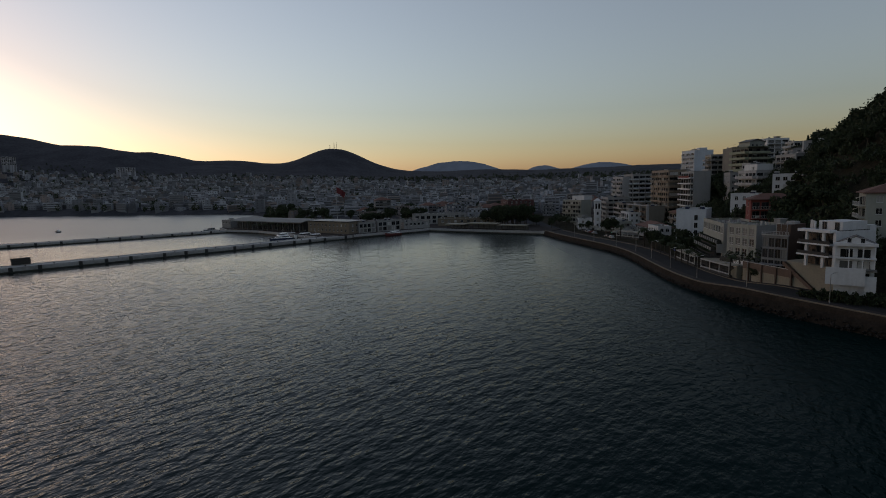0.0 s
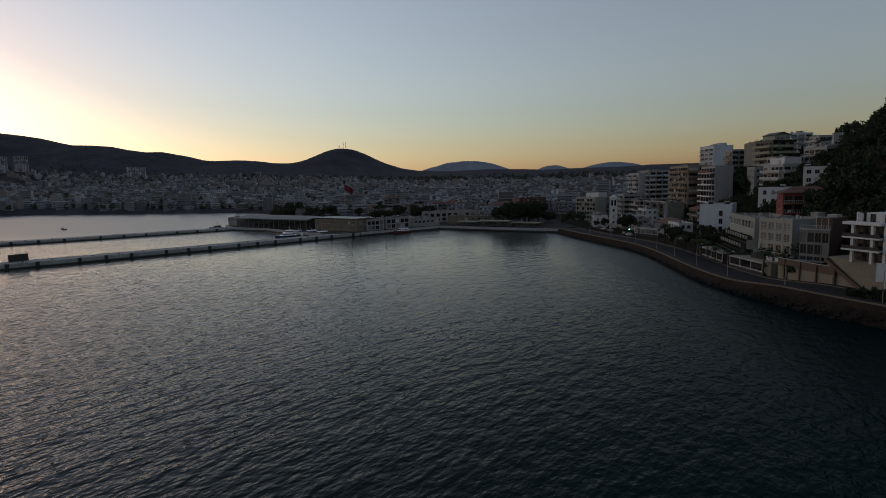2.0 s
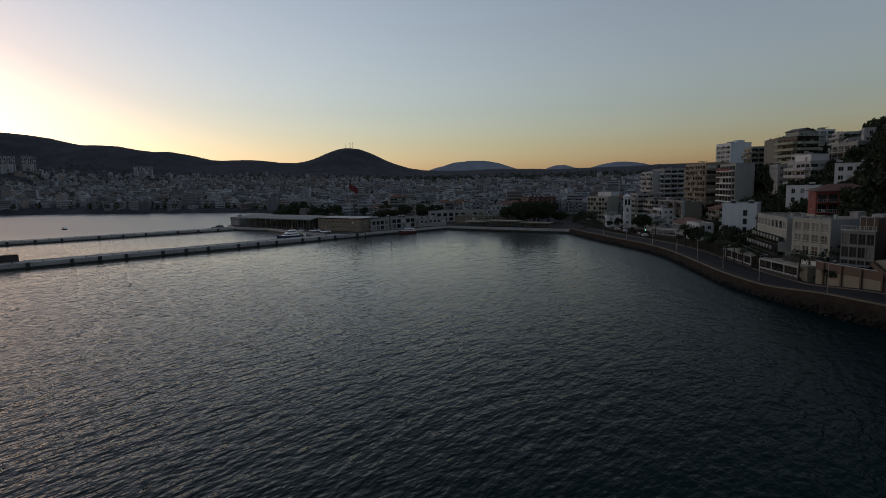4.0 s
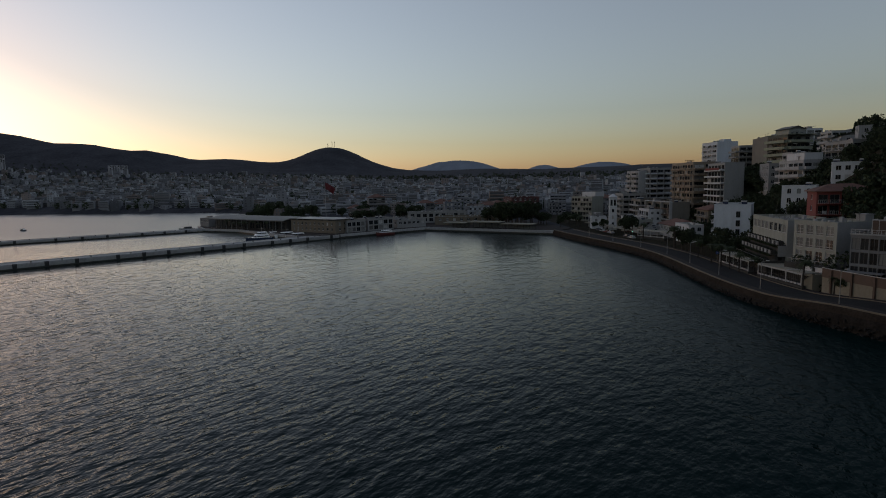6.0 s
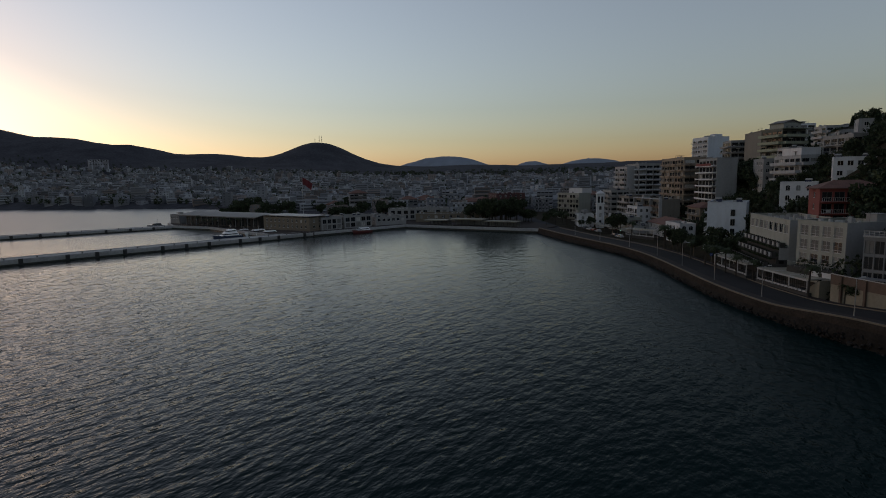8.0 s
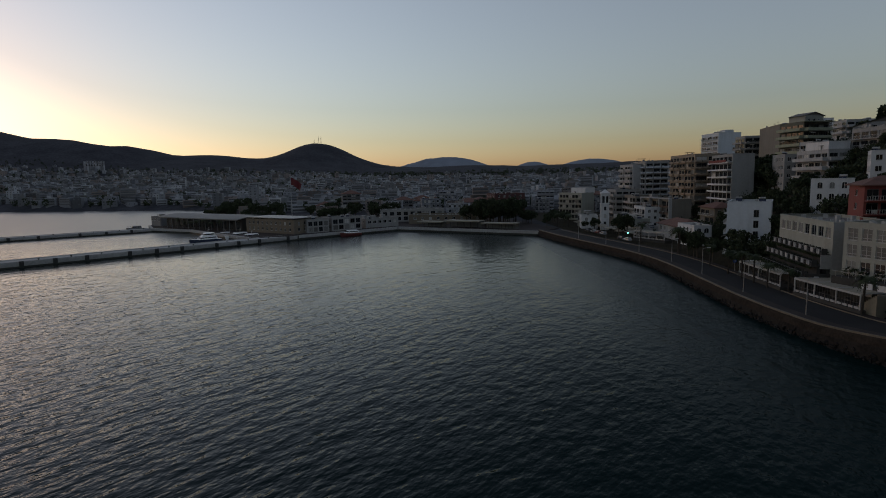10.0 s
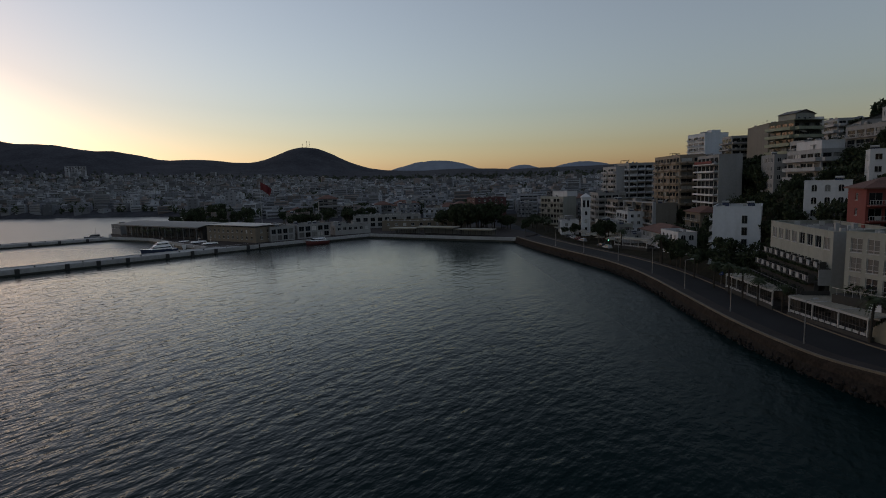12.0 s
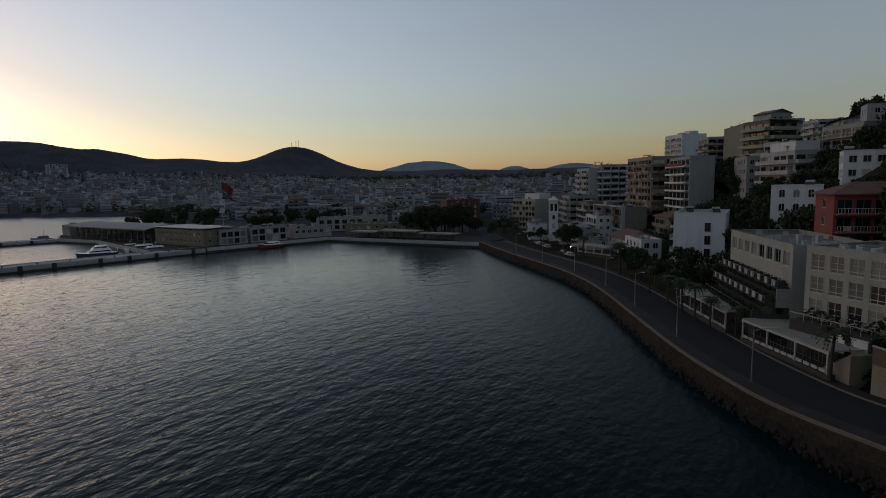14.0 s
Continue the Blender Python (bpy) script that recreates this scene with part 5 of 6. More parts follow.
# ---------------------------------------------------------------- harbour buildings
def terminal_hall():
    """Long passenger hall with a shallow vaulted roof, slim columns and dark glazing."""
    w, d, z = 74.0, 20.0, 6.2
    root = thing("terminal_hall", "long dark passenger hall with a curved sheet roof on the quay", "terminal",
                 Matrix.Translation((-152, 415, 2.2)) @ Matrix.Rotation(radians(-36), 4, "Z"))
    bm = bmesh.new()
    facade(bm, root, (0, 0), (w, 0), 0, z, [(u, 0.6, 4.2, 4.4) for u in spaced(w, 12, 4.2)], "dark")
    facade(bm, root, (w, 0), (w, d), 0, z, [], "dark")
    facade(bm, root, (w, d), (0, d), 0, z, [], "dark")
    facade(bm, root, (0, d), (0, 0), 0, z, [(u, 0.6, 4.2, 4.4) for u in spaced(d, 3, 4.2)], "dark")
    part("wall", bm, VOID, root)
    bm = bmesh.new()
    n = 10
    ring = []
    for i in range(n + 1):
        y = -4 + (d + 6) * i / n
        ring.append((y, z + 0.2 + 1.7 * math.sin(math.pi * i / n)))
    for (y0, z0), (y1, z1) in zip(ring, ring[1:]):
        quad(bm, (-2, y0, z0), (w + 2, y0, z0), (w + 2, y1, z1), (-2, y1, z1))
        quad(bm, (-2, y0, z0 - 0.35), (-2, y1, z1 - 0.35), (w + 2, y1, z1 - 0.35), (w + 2, y0, z0 - 0.35))
        quad(bm, (-2, y1, z1 - 0.35), (-2, y0, z0 - 0.35), (-2, y0, z0), (-2, y1, z1))
        quad(bm, (w + 2, y0, z0 - 0.35), (w + 2, y1, z1 - 0.35), (w + 2, y1, z1), (w + 2, y0, z0))
    box(bm, -2, w + 2, -4.12, -4, z - 0.35, z + 0.25)
    part("roof", bm, SHEET, root, "dark grey curved sheet-metal roof")
    col = bmesh.new()
    tube(col, (0, 0, 0), (0, 0, z), 0.18, 0.18, 8)
    me = mesh_of(col, DGREY)
    for i in range(14):
        share("column", me, root, Matrix.Translation((0.5 + i * (w - 1) / 13, -3.4, 0)))


DRAPES[:] = [1, 1]
terminal_hall()
DRAPES[:] = [0.8, 0.92]
r = building("port_office", "dusty tan harbour building with a flat pale roof", (-88, 366), -37, 38, 15, 2.2, 9.2, 2, DUSTY,
         {"front": (W, 10, 1.3, 1.5), "left": (W, 3, 1.3, 1.5), "right": (W, 3, 1.4, 1.5)}, category="office")
part("roof_sheet", boxes((-0.6, 38.6, -0.6, 15.6, 9.95, 10.15)), ROOFMETAL, r, "pale sheet-metal roof")
building("port_office", "low dark customs house at the quay end", (-169, 431), -42, 13, 12, 2.2, 8.0, 1, DGREY, {"front": (W, 5, 1.5, 1.5), "left": (W, 3, 1.4, 1.5)}, category="office")
building("restaurant", "grey two-storey quayside building with wide windows", (-52, 347.5), 39, 12.5, 11, 2.2, 9.0, 2, GREY,
         {"front": ("full", 4, 2.2, 2.2), "left": (W, 3, 1.4, 1.5)}, category="restaurant")
building("restaurant", "grey quayside building with large dark openings", (-41, 356.5), 39, 18, 12, 2.2, 9.2, 2, GREY,
         {"front": ("full", 5, 2.7, 2.3), "left": (W, 3, 1.4, 1.5)}, category="restaurant")
building("restaurant", "low grey quayside building", (-25, 372), 30, 20, 13, 2.2, 7.0, 1, GREY, {"front": (W, 6, 1.8, 1.6), "left": (W, 3, 1.4, 1.5)}, category="restaurant")
building("market_hall", "low tan market building behind the quay", (-2, 392), -10, 44, 18, 2.2, 7.4, 1, DUSTY, {"front": (W, 9, 1.8, 1.5), "left": (W, 3, 1.4, 1.5)}, category="market")
building("market_hall", "grey terraced building behind the quay", (-20, 412), 4, 40, 18, 2.2, 9.6, 2, GREY, {"front": ("full", 9, 2.6, 2.2), "left": (W, 4, 1.4, 1.5)}, category="market")


def canopy(x, y, turn, long, deep, z, label):
    root = thing("quay_shelter", label, "shelter", Matrix.Translation((x, y, 2.2)) @ Matrix.Rotation(radians(turn), 4, "Z"), "quay shelters")
    part("roof", boxes((0, long, 0, deep, z, z + 0.3), (-0.1, long + 0.1, -0.1, 0.05, z - 0.2, z + 0.4)), AWNING, root)
    post = mesh_of(boxes((-0.12, 0.12, -0.12, 0.12, 0, z)), DARKFRAME)
    for i in range(6):
        for yy in (0.5, deep - 0.5):
            share("post", post, root, Matrix.Translation((0.4 + i * (long - 0.8) / 5, yy, 0)))
    part("back_wall", boxes((0.3, long - 0.3, deep - 0.35, deep - 0.15, 0, z)), DGREY, root)


canopy(3, 371, -32.7, 15, 7, 2.8, "low canvas-roofed shelter on the quay")
canopy(17, 362, -32.7, 21, 8, 3.6, "long canvas-roofed shelter on the quay")
canopy(36, 350, -32.7, 19, 6, 2.9, "long low shelter with a thin roof on the quay")


# ---------------------------------------------------------------- boats
def hull_mesh(long, beam, depth, mats):
    """A sharp-bowed hull, bow at +x, deck edge with sheer."""
    bm = bmesh.new()
    n, rows = 14, []
    for i in range(n + 1):
        t = i / n
        x = -long / 2 + long * t
        half = beam / 2 * (1 - max(0, (t - 0.45) / 0.55) ** 2.2) * (0.86 + 0.14 * min(1, t * 4))
        sheer = depth * (0.85 + 0.35 * t ** 2)
        rake = 0.06 * long * max(0, t - 0.6) / 0.4
        rows.append([bm.verts.new(v) for v in ((x - rake, -half * 0.6, -0.5), (x - rake * 0.4, -half * 0.95, depth * 0.35), (x, -half, sheer),
                                               (x, half, sheer), (x - rake * 0.4, half * 0.95, depth * 0.35), (x - rake, half * 0.6, -0.5))])
    for a, b in zip(rows, rows[1:]):
        for k in range(5):
            bm.faces.new((a[k], b[k], b[k + 1], a[k + 1])).material_index = 1 if k == 2 else 0
    bm.faces.new(rows[0])
    return mesh_of(bm, mats)


def cabin(bm, x0, x1, half, z0, z1, slope):
    lo = [(x0, -half, z0), (x1, -half, z0), (x1, half, z0), (x0, half, z0)]
    hi = [(x0 + slope * 0.3, -half * 0.88, z1), (x1 - slope, -half * 0.8, z1), (x1 - slope, half * 0.8, z1), (x0 + slope * 0.3, half * 0.88, z1)]
    vl, vh = [bm.verts.new(v) for v in lo], [bm.verts.new(v) for v in hi]
    bm.faces.new(vh)
    for i in range(4):
        bm.faces.new((vl[i], vl[(i + 1) % 4], vh[(i + 1) % 4], vh[i]))


def boat(name, label, at, turn, long, beam, depth, hull, decks=2, mast=3.0, top=None):
    root = thing(name, label, "boat", Matrix.Translation((at[0], at[1], 0.1)) @ Matrix.Rotation(radians(turn), 4, "Z"))
    h = new("hull", hull_mesh(long, beam, depth, (hull, GEL)))
    h.parent = root
    z = depth * 0.95
    for k in range(decks):
        bm = bmesh.new()
        x0, x1 = -long * (0.36 - 0.06 * k), long * (0.24 - 0.12 * k)
        half = beam * (0.40 - 0.05 * k)
        tall = long * 0.055 + 0.7
        cabin(bm, x0, x1, half, z, z + tall, tall * 1.3)
        c = part("cabin", bm, top or GEL, root)
        bm = bmesh.new()
        cabin(bm, x0 + 0.6, x1 + 0.06 - tall * 0.42, half + 0.03, z + tall * 0.34, z + tall * 0.74, tall * 0.5)
        part("window_band", bm, GLASS, c, "dark glazed band")
        z += tall
    bm = bmesh.new()
    tube(bm, (-long * 0.1, 0, z), (-long * 0.13, 0, z + mast), 0.12, 0.05, 6)
    box(bm, -long * 0.125 - 0.1, -long * 0.125 + 0.1, -beam * 0.25, beam * 0.25, z + mast * 0.55, z + mast * 0.6)
    part("mast", bm, WMETAL, root)
    rail = [(-long * 0.1, long * 0.44, s * beam * 0.3 - 0.03, s * beam * 0.3 + 0.03, depth * 1.15 + 0.8, depth * 1.15 + 0.86) for s in (-1, 1)]
    part("railing", boxes(*rail), METAL, root)
    return root


boat("motor_yacht", "white motor yacht with a navy hull moored at the pier", (-97, 332.5), 223, 15, 4.4, 1.9, NAVY, 2, 2.6)
boat("motor_boat", "white motor boat moored beside the yacht", (-80, 344), 223, 13, 4.0, 1.6, GEL, 1, 2.0)
boat("motor_boat", "white motor boat at the inner quay", (-88, 351), 230, 14, 4.2, 1.7, GEL, 1, 2.0)
boat("motor_boat", "small white boat at the inner quay", (-99, 362), 230, 10, 3.2, 1.3, GEL, 1, 1.6)
boat("patrol_boat", "small dark grey patrol boat moored at the platform", (-174, 420), 212, 10, 3.4, 1.6, DGREY, 1, 4.0, DGREY)
boat("fishing_boat", "dark red wooden boat moored at the quay", (-31, 350.5), 219, 12, 4.0, 1.7, BOATRED, 1, 3.0)
boat("rowing_boat", "small dark boat out on the bay", (-310, 452), 160, 6, 2.0, 0.8, NAVY, 1, 0.8)


# ---------------------------------------------------------------- pier things, masts and flag
def container():
    root = thing("container", "dark shipping container lying on the pier", "container", Matrix.Translation((-181, 232, 2.3)) @ Matrix.Rotation(radians(43.5), 4, "Z"))
    part("box", boxes((0, 6.4, 0, 2.5, 0.15, 2.6)), VOID, root)
    part("frame", boxes((-0.05, 6.45, -0.05, 0.1, 0, 0.2), (-0.05, 6.45, -0.05, 0.1, 2.5, 2.65), (-0.05, 0.15, -0.06, 2.56, 0, 2.66), (6.25, 6.45, -0.06, 2.56, 0, 2.66)), RUBBER, root)
    rib = mesh_of(boxes((0, 0.12, -0.06, 0, 0.2, 2.5)), VOID)
    for i in range(12):
        share("rib", rib, root, Matrix.Translation((0.3 + i * 0.48, 0, 0)))


def flag():
    """A very large red flag on a tall pole, hanging in a light wind."""
    root = thing("flagpole", "tall pale pole with a very large red flag", "flag", Matrix.Translation((-82.3, 446, 2)))
    bm = bmesh.new()
    tube(bm, (0, 0, 0), (0, 0, 30), 0.2, 0.08, 8)
    part("pole", bm, WMETAL, root)
    bm = bmesh.new()
    nx, nz = 22, 12
    g = []
    for i in range(nx + 1):
        u = i / nx
        row = []
        for j in range(nz + 1):
            v = j / nz
            droop = 4.6 * u ** 1.3
            row.append(bm.verts.new((0.25 + 7.4 * u - 1.6 * u * u * (1 - v), 0.9 * math.sin(u * 10 + v * 1.6) * (0.15 + u), 24.6 + 4.8 * v - droop)))
        g.append(row)
    for a, b in zip(g, g[1:]):
        for j in range(nz):
            bm.faces.new((a[j], b[j], b[j + 1], a[j + 1]))
    part("flag_cloth", bm, FLAGRED, root, "red cloth", True)


def hill_masts():
    for x, y, tall in ((-540, 2950, 22), (-517, 2945, 31), (-505, 2948, 34)):
        z = height(x, y)
        root = thing("radio_mast", "thin lattice radio mast on the hilltop", "mast", Matrix.Translation((x, y, z - 2)), "hilltop masts")
        bm = bmesh.new()
        for k in range(3):
            a = k * math.tau / 3
            tube(bm, (2.2 * math.cos(a), 2.2 * math.sin(a), 0), (0.5 * math.cos(a), 0.5 * math.sin(a), tall), 0.5, 0.3, 4)
        part("lattice", bm, DARKFRAME, root)
        bm = bmesh.new()
        tube(bm, (-1.6, 0, tall * 0.72), (1.6, 0, tall * 0.72), 0.6, 0.6, 6)
        part("antenna", bm, DARKFRAME, root)


container()
flag()
hill_masts()


# ---------------------------------------------------------------- trees
def blob_points(rnd, lumps, n):
    pts = []
    while len(pts) < n:
        cx, cy, cz, r = rnd.choice(lumps)
        v = Vector((rnd.gauss(0, 1), rnd.gauss(0, 1), rnd.gauss(0, 1))).normalized() * r * rnd.uniform(0.55, 1.03)
        pts.append(Vector((cx, cy, cz)) + v * Vector((1, 1, 0.8)).length / 1.62)
    return pts


def leaves(bm, rnd, pts, size):
    for p in pts:
        q = Euler((rnd.uniform(0, 6.3), rnd.uniform(0, 6.3), rnd.uniform(0, 6.3))).to_matrix()
        s = size * rnd.uniform(0.6, 1.3)
        quad(bm, *[p + q @ Vector(c) for c in ((-s, -s * 0.45, 0), (s * 0.1, -s * 0.6, s * 0.15), (s, s * 0.1, 0), (-s * 0.1, s * 0.6, s * 0.15))])


def broad_tree(seed, tall, wide, n, size):
    rnd = random.Random(seed)
    tr = bmesh.new()
    tube(tr, (0, 0, -1.5), (0.1, 0, tall * 0.42), tall * 0.035, tall * 0.022, 7)
    lumps = [(0, 0, tall * 0.7, wide * 0.36)]
    for k in range(7):
        a = k * math.tau / 7 + rnd.uniform(-0.4, 0.4)
        r = wide * rnd.uniform(0.2, 0.36)
        c = (r * math.cos(a), r * math.sin(a), tall * rnd.uniform(0.48, 0.86))
        lumps.append((*c, wide * rnd.uniform(0.16, 0.27)))
        tube(tr, (0.05, 0, tall * 0.36), c, tall * 0.014, tall * 0.005, 5, False)
    cr = bmesh.new()
    leaves(cr, rnd, blob_points(rnd, lumps, n), size)
    return mesh_of(tr, BARK), mesh_of(cr, LEAF)


def cone_tree(seed, tall, wide, n, size):
    rnd = random.Random(seed)
    tr = bmesh.new()
    tube(tr, (0, 0, -1.5), (0, 0, tall * 0.9), tall * 0.028, 0.04, 7)
    cr = bmesh.new()
    pts = []
    for _ in range(n):
        t = rnd.uniform(0, 1) ** 1.5
        a = rnd.uniform(0, math.tau)
        r = wide / 2 * (1 - t) ** 0.8 * rnd.uniform(0.45, 1.08) * (0.85 + 0.15 * math.sin(a * 5 + t * 20))
        pts.append(Vector((r * math.cos(a), r * math.sin(a), tall * (0.12 + 0.88 * t))))
    leaves(cr, rnd, pts, size)
    return mesh_of(tr, BARK), mesh_of(cr, PINE)


def palm_tree(seed, tall):
    rnd = random.Random(seed)
    tr = bmesh.new()
    lean = rnd.uniform(-0.3, 0.3)
    steps = 7
    for k in range(steps):
        a, b = k / steps, (k + 1) / steps
        tube(tr, (lean * a * a, 0, tall * a - 0.3 * (k == 0)), (lean * b * b, 0, tall * b), 0.2 - 0.05 * a, 0.19 - 0.05 * b, 8, k == 0)
    cr = bmesh.new()
    top = Vector((lean, 0, tall))
    for f in range(34):
        a = rnd.uniform(0, math.tau)
        rise = rnd.uniform(-0.5, 1.1)
        long = rnd.uniform(1.7, 2.5)
        d = Vector((math.cos(a), math.sin(a), 0))
        side = Vector((-d.y, d.x, 0))
        prev = None
        for s in range(9):
            t = s / 8
            p = top + d * long * t * (1 - 0.12 * t) + Vector((0, 0, rise * long * 0.6 * t - 1.3 * long * 0.5 * t * t))
            if prev is not None:
                wdt = 0.42 * math.sin(math.pi * min(1, t + 0.08)) + 0.06
                mid = (prev + p) / 2
                for sg in (-1, 1):
                    cr.faces.new([cr.verts.new(v) for v in (prev, p, mid + side * sg * wdt + d * 0.22 - Vector((0, 0, 0.16)))])
            prev = p
    return mesh_of(tr, PALMBARK), mesh_of(cr, PALM)


def tree_things(name, label, category, meshes, spots, group):
    rnd = random.Random(len(spots) * 7 + len(name))
    for x, y, z, s in spots:
        trunk, crown = meshes[rnd.randrange(len(meshes))]
        root = thing(name, label, category, Matrix.Translation((x, y, z)) @ Matrix.Rotation(rnd.uniform(0, 6.3), 4, "Z") @ Matrix.Diagonal((s, s, s * rnd.uniform(0.9, 1.12), 1)), group)
        share("trunk", trunk, root, Matrix.Identity(4))
        share("crown", crown, root, Matrix.Identity(4))


def clear_of_buildings(x, y, room):
    for inv, w, d in PLANS:
        p = inv @ Vector((x, y, 0))
        if -room < p.x < w + room and -room < p.y < d + room:
            return False
    return True


rnd = random.Random(5)
broad = [broad_tree(k, 7.5, 6.5, 800, 0.42) for k in range(4)]
cones = [cone_tree(k + 20, 10, 4.2, 800, 0.42) for k in range(2)]
slim = [cone_tree(k + 40, 9, 2.2, 500, 0.3) for k in range(2)]
palms = [palm_tree(k, 5.6) for k in range(3)]
spots = []
# trees between the houses
while len(spots) < 120:
    x, y = rnd.uniform(92, 200), rnd.uniform(125, 330)
    s = x - float(np.interp(y, SLOPE_Y, SLOPE_X))
    if s > -2 and clear_of_buildings(x, y, 1.3) and not (112 < x < 146 and 192 < y < 224):
        spots.append((x, y, height(x, y) - 0.4, rnd.uniform(0.55, 1.05)))
spots += [(x, y, height(x, y) - 0.4, k) for x, y, k in ((148, 291, 1.7), (152, 297, 1.9), (146, 286, 1.5), (151, 288, 1.6), (155, 303, 1.9), (144, 281, 1.3), (147, 301, 1.7))]
spots += [(x, y, height(x, y) - 0.4, k) for x, y, k in ((133, 207, 0.6), (137, 205, 0.7), (140, 209, 0.75), (129, 203, 0.6), (134, 201, 0.7), (139, 200, 0.8), (125, 200, 0.6), (121, 204, 0.5), (143, 203, 0.8), (130, 198, 0.7))]
tree_things("tree", "dark evergreen tree on the wooded slope", "tree", broad, spots, "trees on the slope")
spots = []
while len(spots) < 26:
    x, y = rnd.uniform(150, 240), rnd.uniform(165, 340)
    if clear_of_buildings(x, y, 1.0):
        spots.append((x, y, height(x, y) - 0.4, rnd.uniform(0.7, 1.1)))
tree_things("pine_tree", "tall dark pine on the ridge", "tree", cones, spots, "pines on the ridge")


# the tall trees that stand against the sky above the villas
spots = []
for k in range(22):
    x, y = rnd.uniform(176, 222), rnd.uniform(252, 300)
    top = 49 + 0.13 * (x - 176) + rnd.uniform(-3, 4)
    z = height(x, y) - 0.5
    if clear_of_buildings(x, y, 0.8) and top > z + 5:
        spots.append((x, y, z, (top - z) / (10 if k % 2 else 7.5)))
tree_things("pine_tree", "tall dark pine against the evening sky", "tree", cones, spots[1::2], "skyline trees")
tree_things("tree", "large dark tree against the evening sky", "tree", broad, spots[::2], "skyline trees")


def hillside_wood():
    """Dense low wood and scrub over the headland."""
    rnd = random.Random(64)
    verts, faces = [], []
    n = 0
    while n < 5000:
        x, y = (rnd.uniform(84, 300), rnd.uniform(20, 370)) if n < 3600 else (rnd.uniform(150, 270), rnd.uniform(130, 280))
        s = x - float(np.interp(y, SLOPE_Y, SLOPE_X))
        if s < 4 or (y > 235 and rnd.random() < 0.6) or not clear_of_buildings(x, y, 1.6):
            continue
        n += 1
        r = rnd.uniform(1.0, 3.0) if rnd.random() < 0.7 else rnd.uniform(2.6, 4.2)
        if 116 < x < 144 and 198 < y < 220:
            r = min(r, 1.5)
        z = height(x, y) + r * 0.5
        for _ in range(int(30 + 22 * r)):
            v = Vector((rnd.gauss(0, 1), rnd.gauss(0, 1), rnd.gauss(0, 1))).normalized() * r * rnd.uniform(0.55, 1.05)
            p = Vector((x + v.x, y + v.y, z + abs(v.z) * 1.1 - 0.3))
            q = Euler((rnd.uniform(0, 6.3), rnd.uniform(0, 6.3), rnd.uniform(0, 6.3))).to_matrix()
            a = rnd.uniform(0.3, 0.62)
            k = len(verts)
            verts.extend([tuple(p + q @ Vector(c)) for c in ((-a, -a * 0.5, 0), (a * 0.2, -a * 0.6, a * 0.2), (a, a * 0.2, 0), (-a * 0.2, a * 0.6, a * 0.2))])
            faces.append((k, k + 1, k + 2, k + 3))
    me = bpy.data.meshes.new("mesh")
    me.from_pydata(verts, [], faces)
    me.materials.append(LEAF)
    tagged(new("hillside_wood", me), "dense dark evergreen wood and scrub covering the headland", "wood", kind="stuff")


hillside_wood()
# harbour park
spots = [(rnd.uniform(28, 62), rnd.uniform(366, 400), 2.0, rnd.uniform(1.3, 1.9)) for _ in range(26)]
spots += [(rnd.uniform(62, 84), rnd.uniform(352, 392), 2.0, rnd.uniform(0.7, 1.1)) for _ in range(10)]
spots += [(rnd.uniform(-60, -10), rnd.uniform(405, 470), 2.0, rnd.uniform(0.7, 1.7)) for _ in range(22)]
spots += [(rnd.uniform(-140, -60), rnd.uniform(425, 520), 2.0, rnd.uniform(0.7, 1.7)) for _ in range(24)]
spots += [(rnd.uniform(-190, 90), rnd.uniform(530, 720), 2.5, rnd.uniform(1.0, 1.7)) for _ in range(24)]
spots = [p for p in spots if clear_of_buildings(p[0], p[1], 1.0) and inland(p[0], p[1]) > 4]
tree_things("tree", "large dark leafy tree near the harbour", "tree", broad, spots, "harbour trees")
# planting round the hotel and the white block
spots = [(88.5, 222, 3, 0.9), (90, 214, 3, 1.0), (87, 208, 3, 0.8), (92, 206, 4, 0.9), (89, 232, 3, 0.9), (86.5, 229, 3, 0.7), (93.5, 250, 3, 0.8), (91, 242, 3, 0.9),
         (88, 296, 3, 1.0), (92, 300, 3, 1.1), (95, 305, 3, 1.0), (86, 322, 3, 0.8), (84, 330, 2.4, 0.6), (84.5, 153, 3, 0.55), (83.8, 150.5, 3, 0.5), (92, 108, 4, 0.9), (108, 179, height(108, 179) - 0.5, 1.2), (113, 177, height(113, 177) - 0.5, 1.35), (118.5, 175, height(118.5, 175) - 0.5, 1.2), (104, 174, height(104, 174) - 0.5, 0.9)]
tree_things("tree", "dense dark shrub-like tree by the road", "tree", broad, spots, "roadside trees")
spots = [(81.6, 196, 2.7, 1.0), (81.2, 190.5, 2.7, 1.0), (80.8, 185, 2.7, 0.95), (81.5, 179, 2.7, 0.8), (82.3, 203, 2.7, 1.05), (81.4, 159.8, 2.7, 1.1), (86.2, 168, 6.6, 0.45), (83, 152, 2.7, 0.7),
         (86.5, 238, 2.7, 1.55), (87.5, 241, 2.7, 1.4), (84, 215, 2.7, 0.9), (87, 270, 2.7, 1.2), (80, 345, 2.4, 1.1), (76, 352, 2.4, 1.1), (83, 357, 2.4, 1.1), *[(-148.1 + k * 5.66, 403.4 - k * 4.11, 2.2, 0.8 + 0.1 * (k % 3)) for k in (2, 3, 3.8, 4.7, 5.8, 6.6, 7.7)]]
tree_things("palm_tree", "palm tree with drooping fronds beside the road", "palm", palms, spots, "seafront palms")


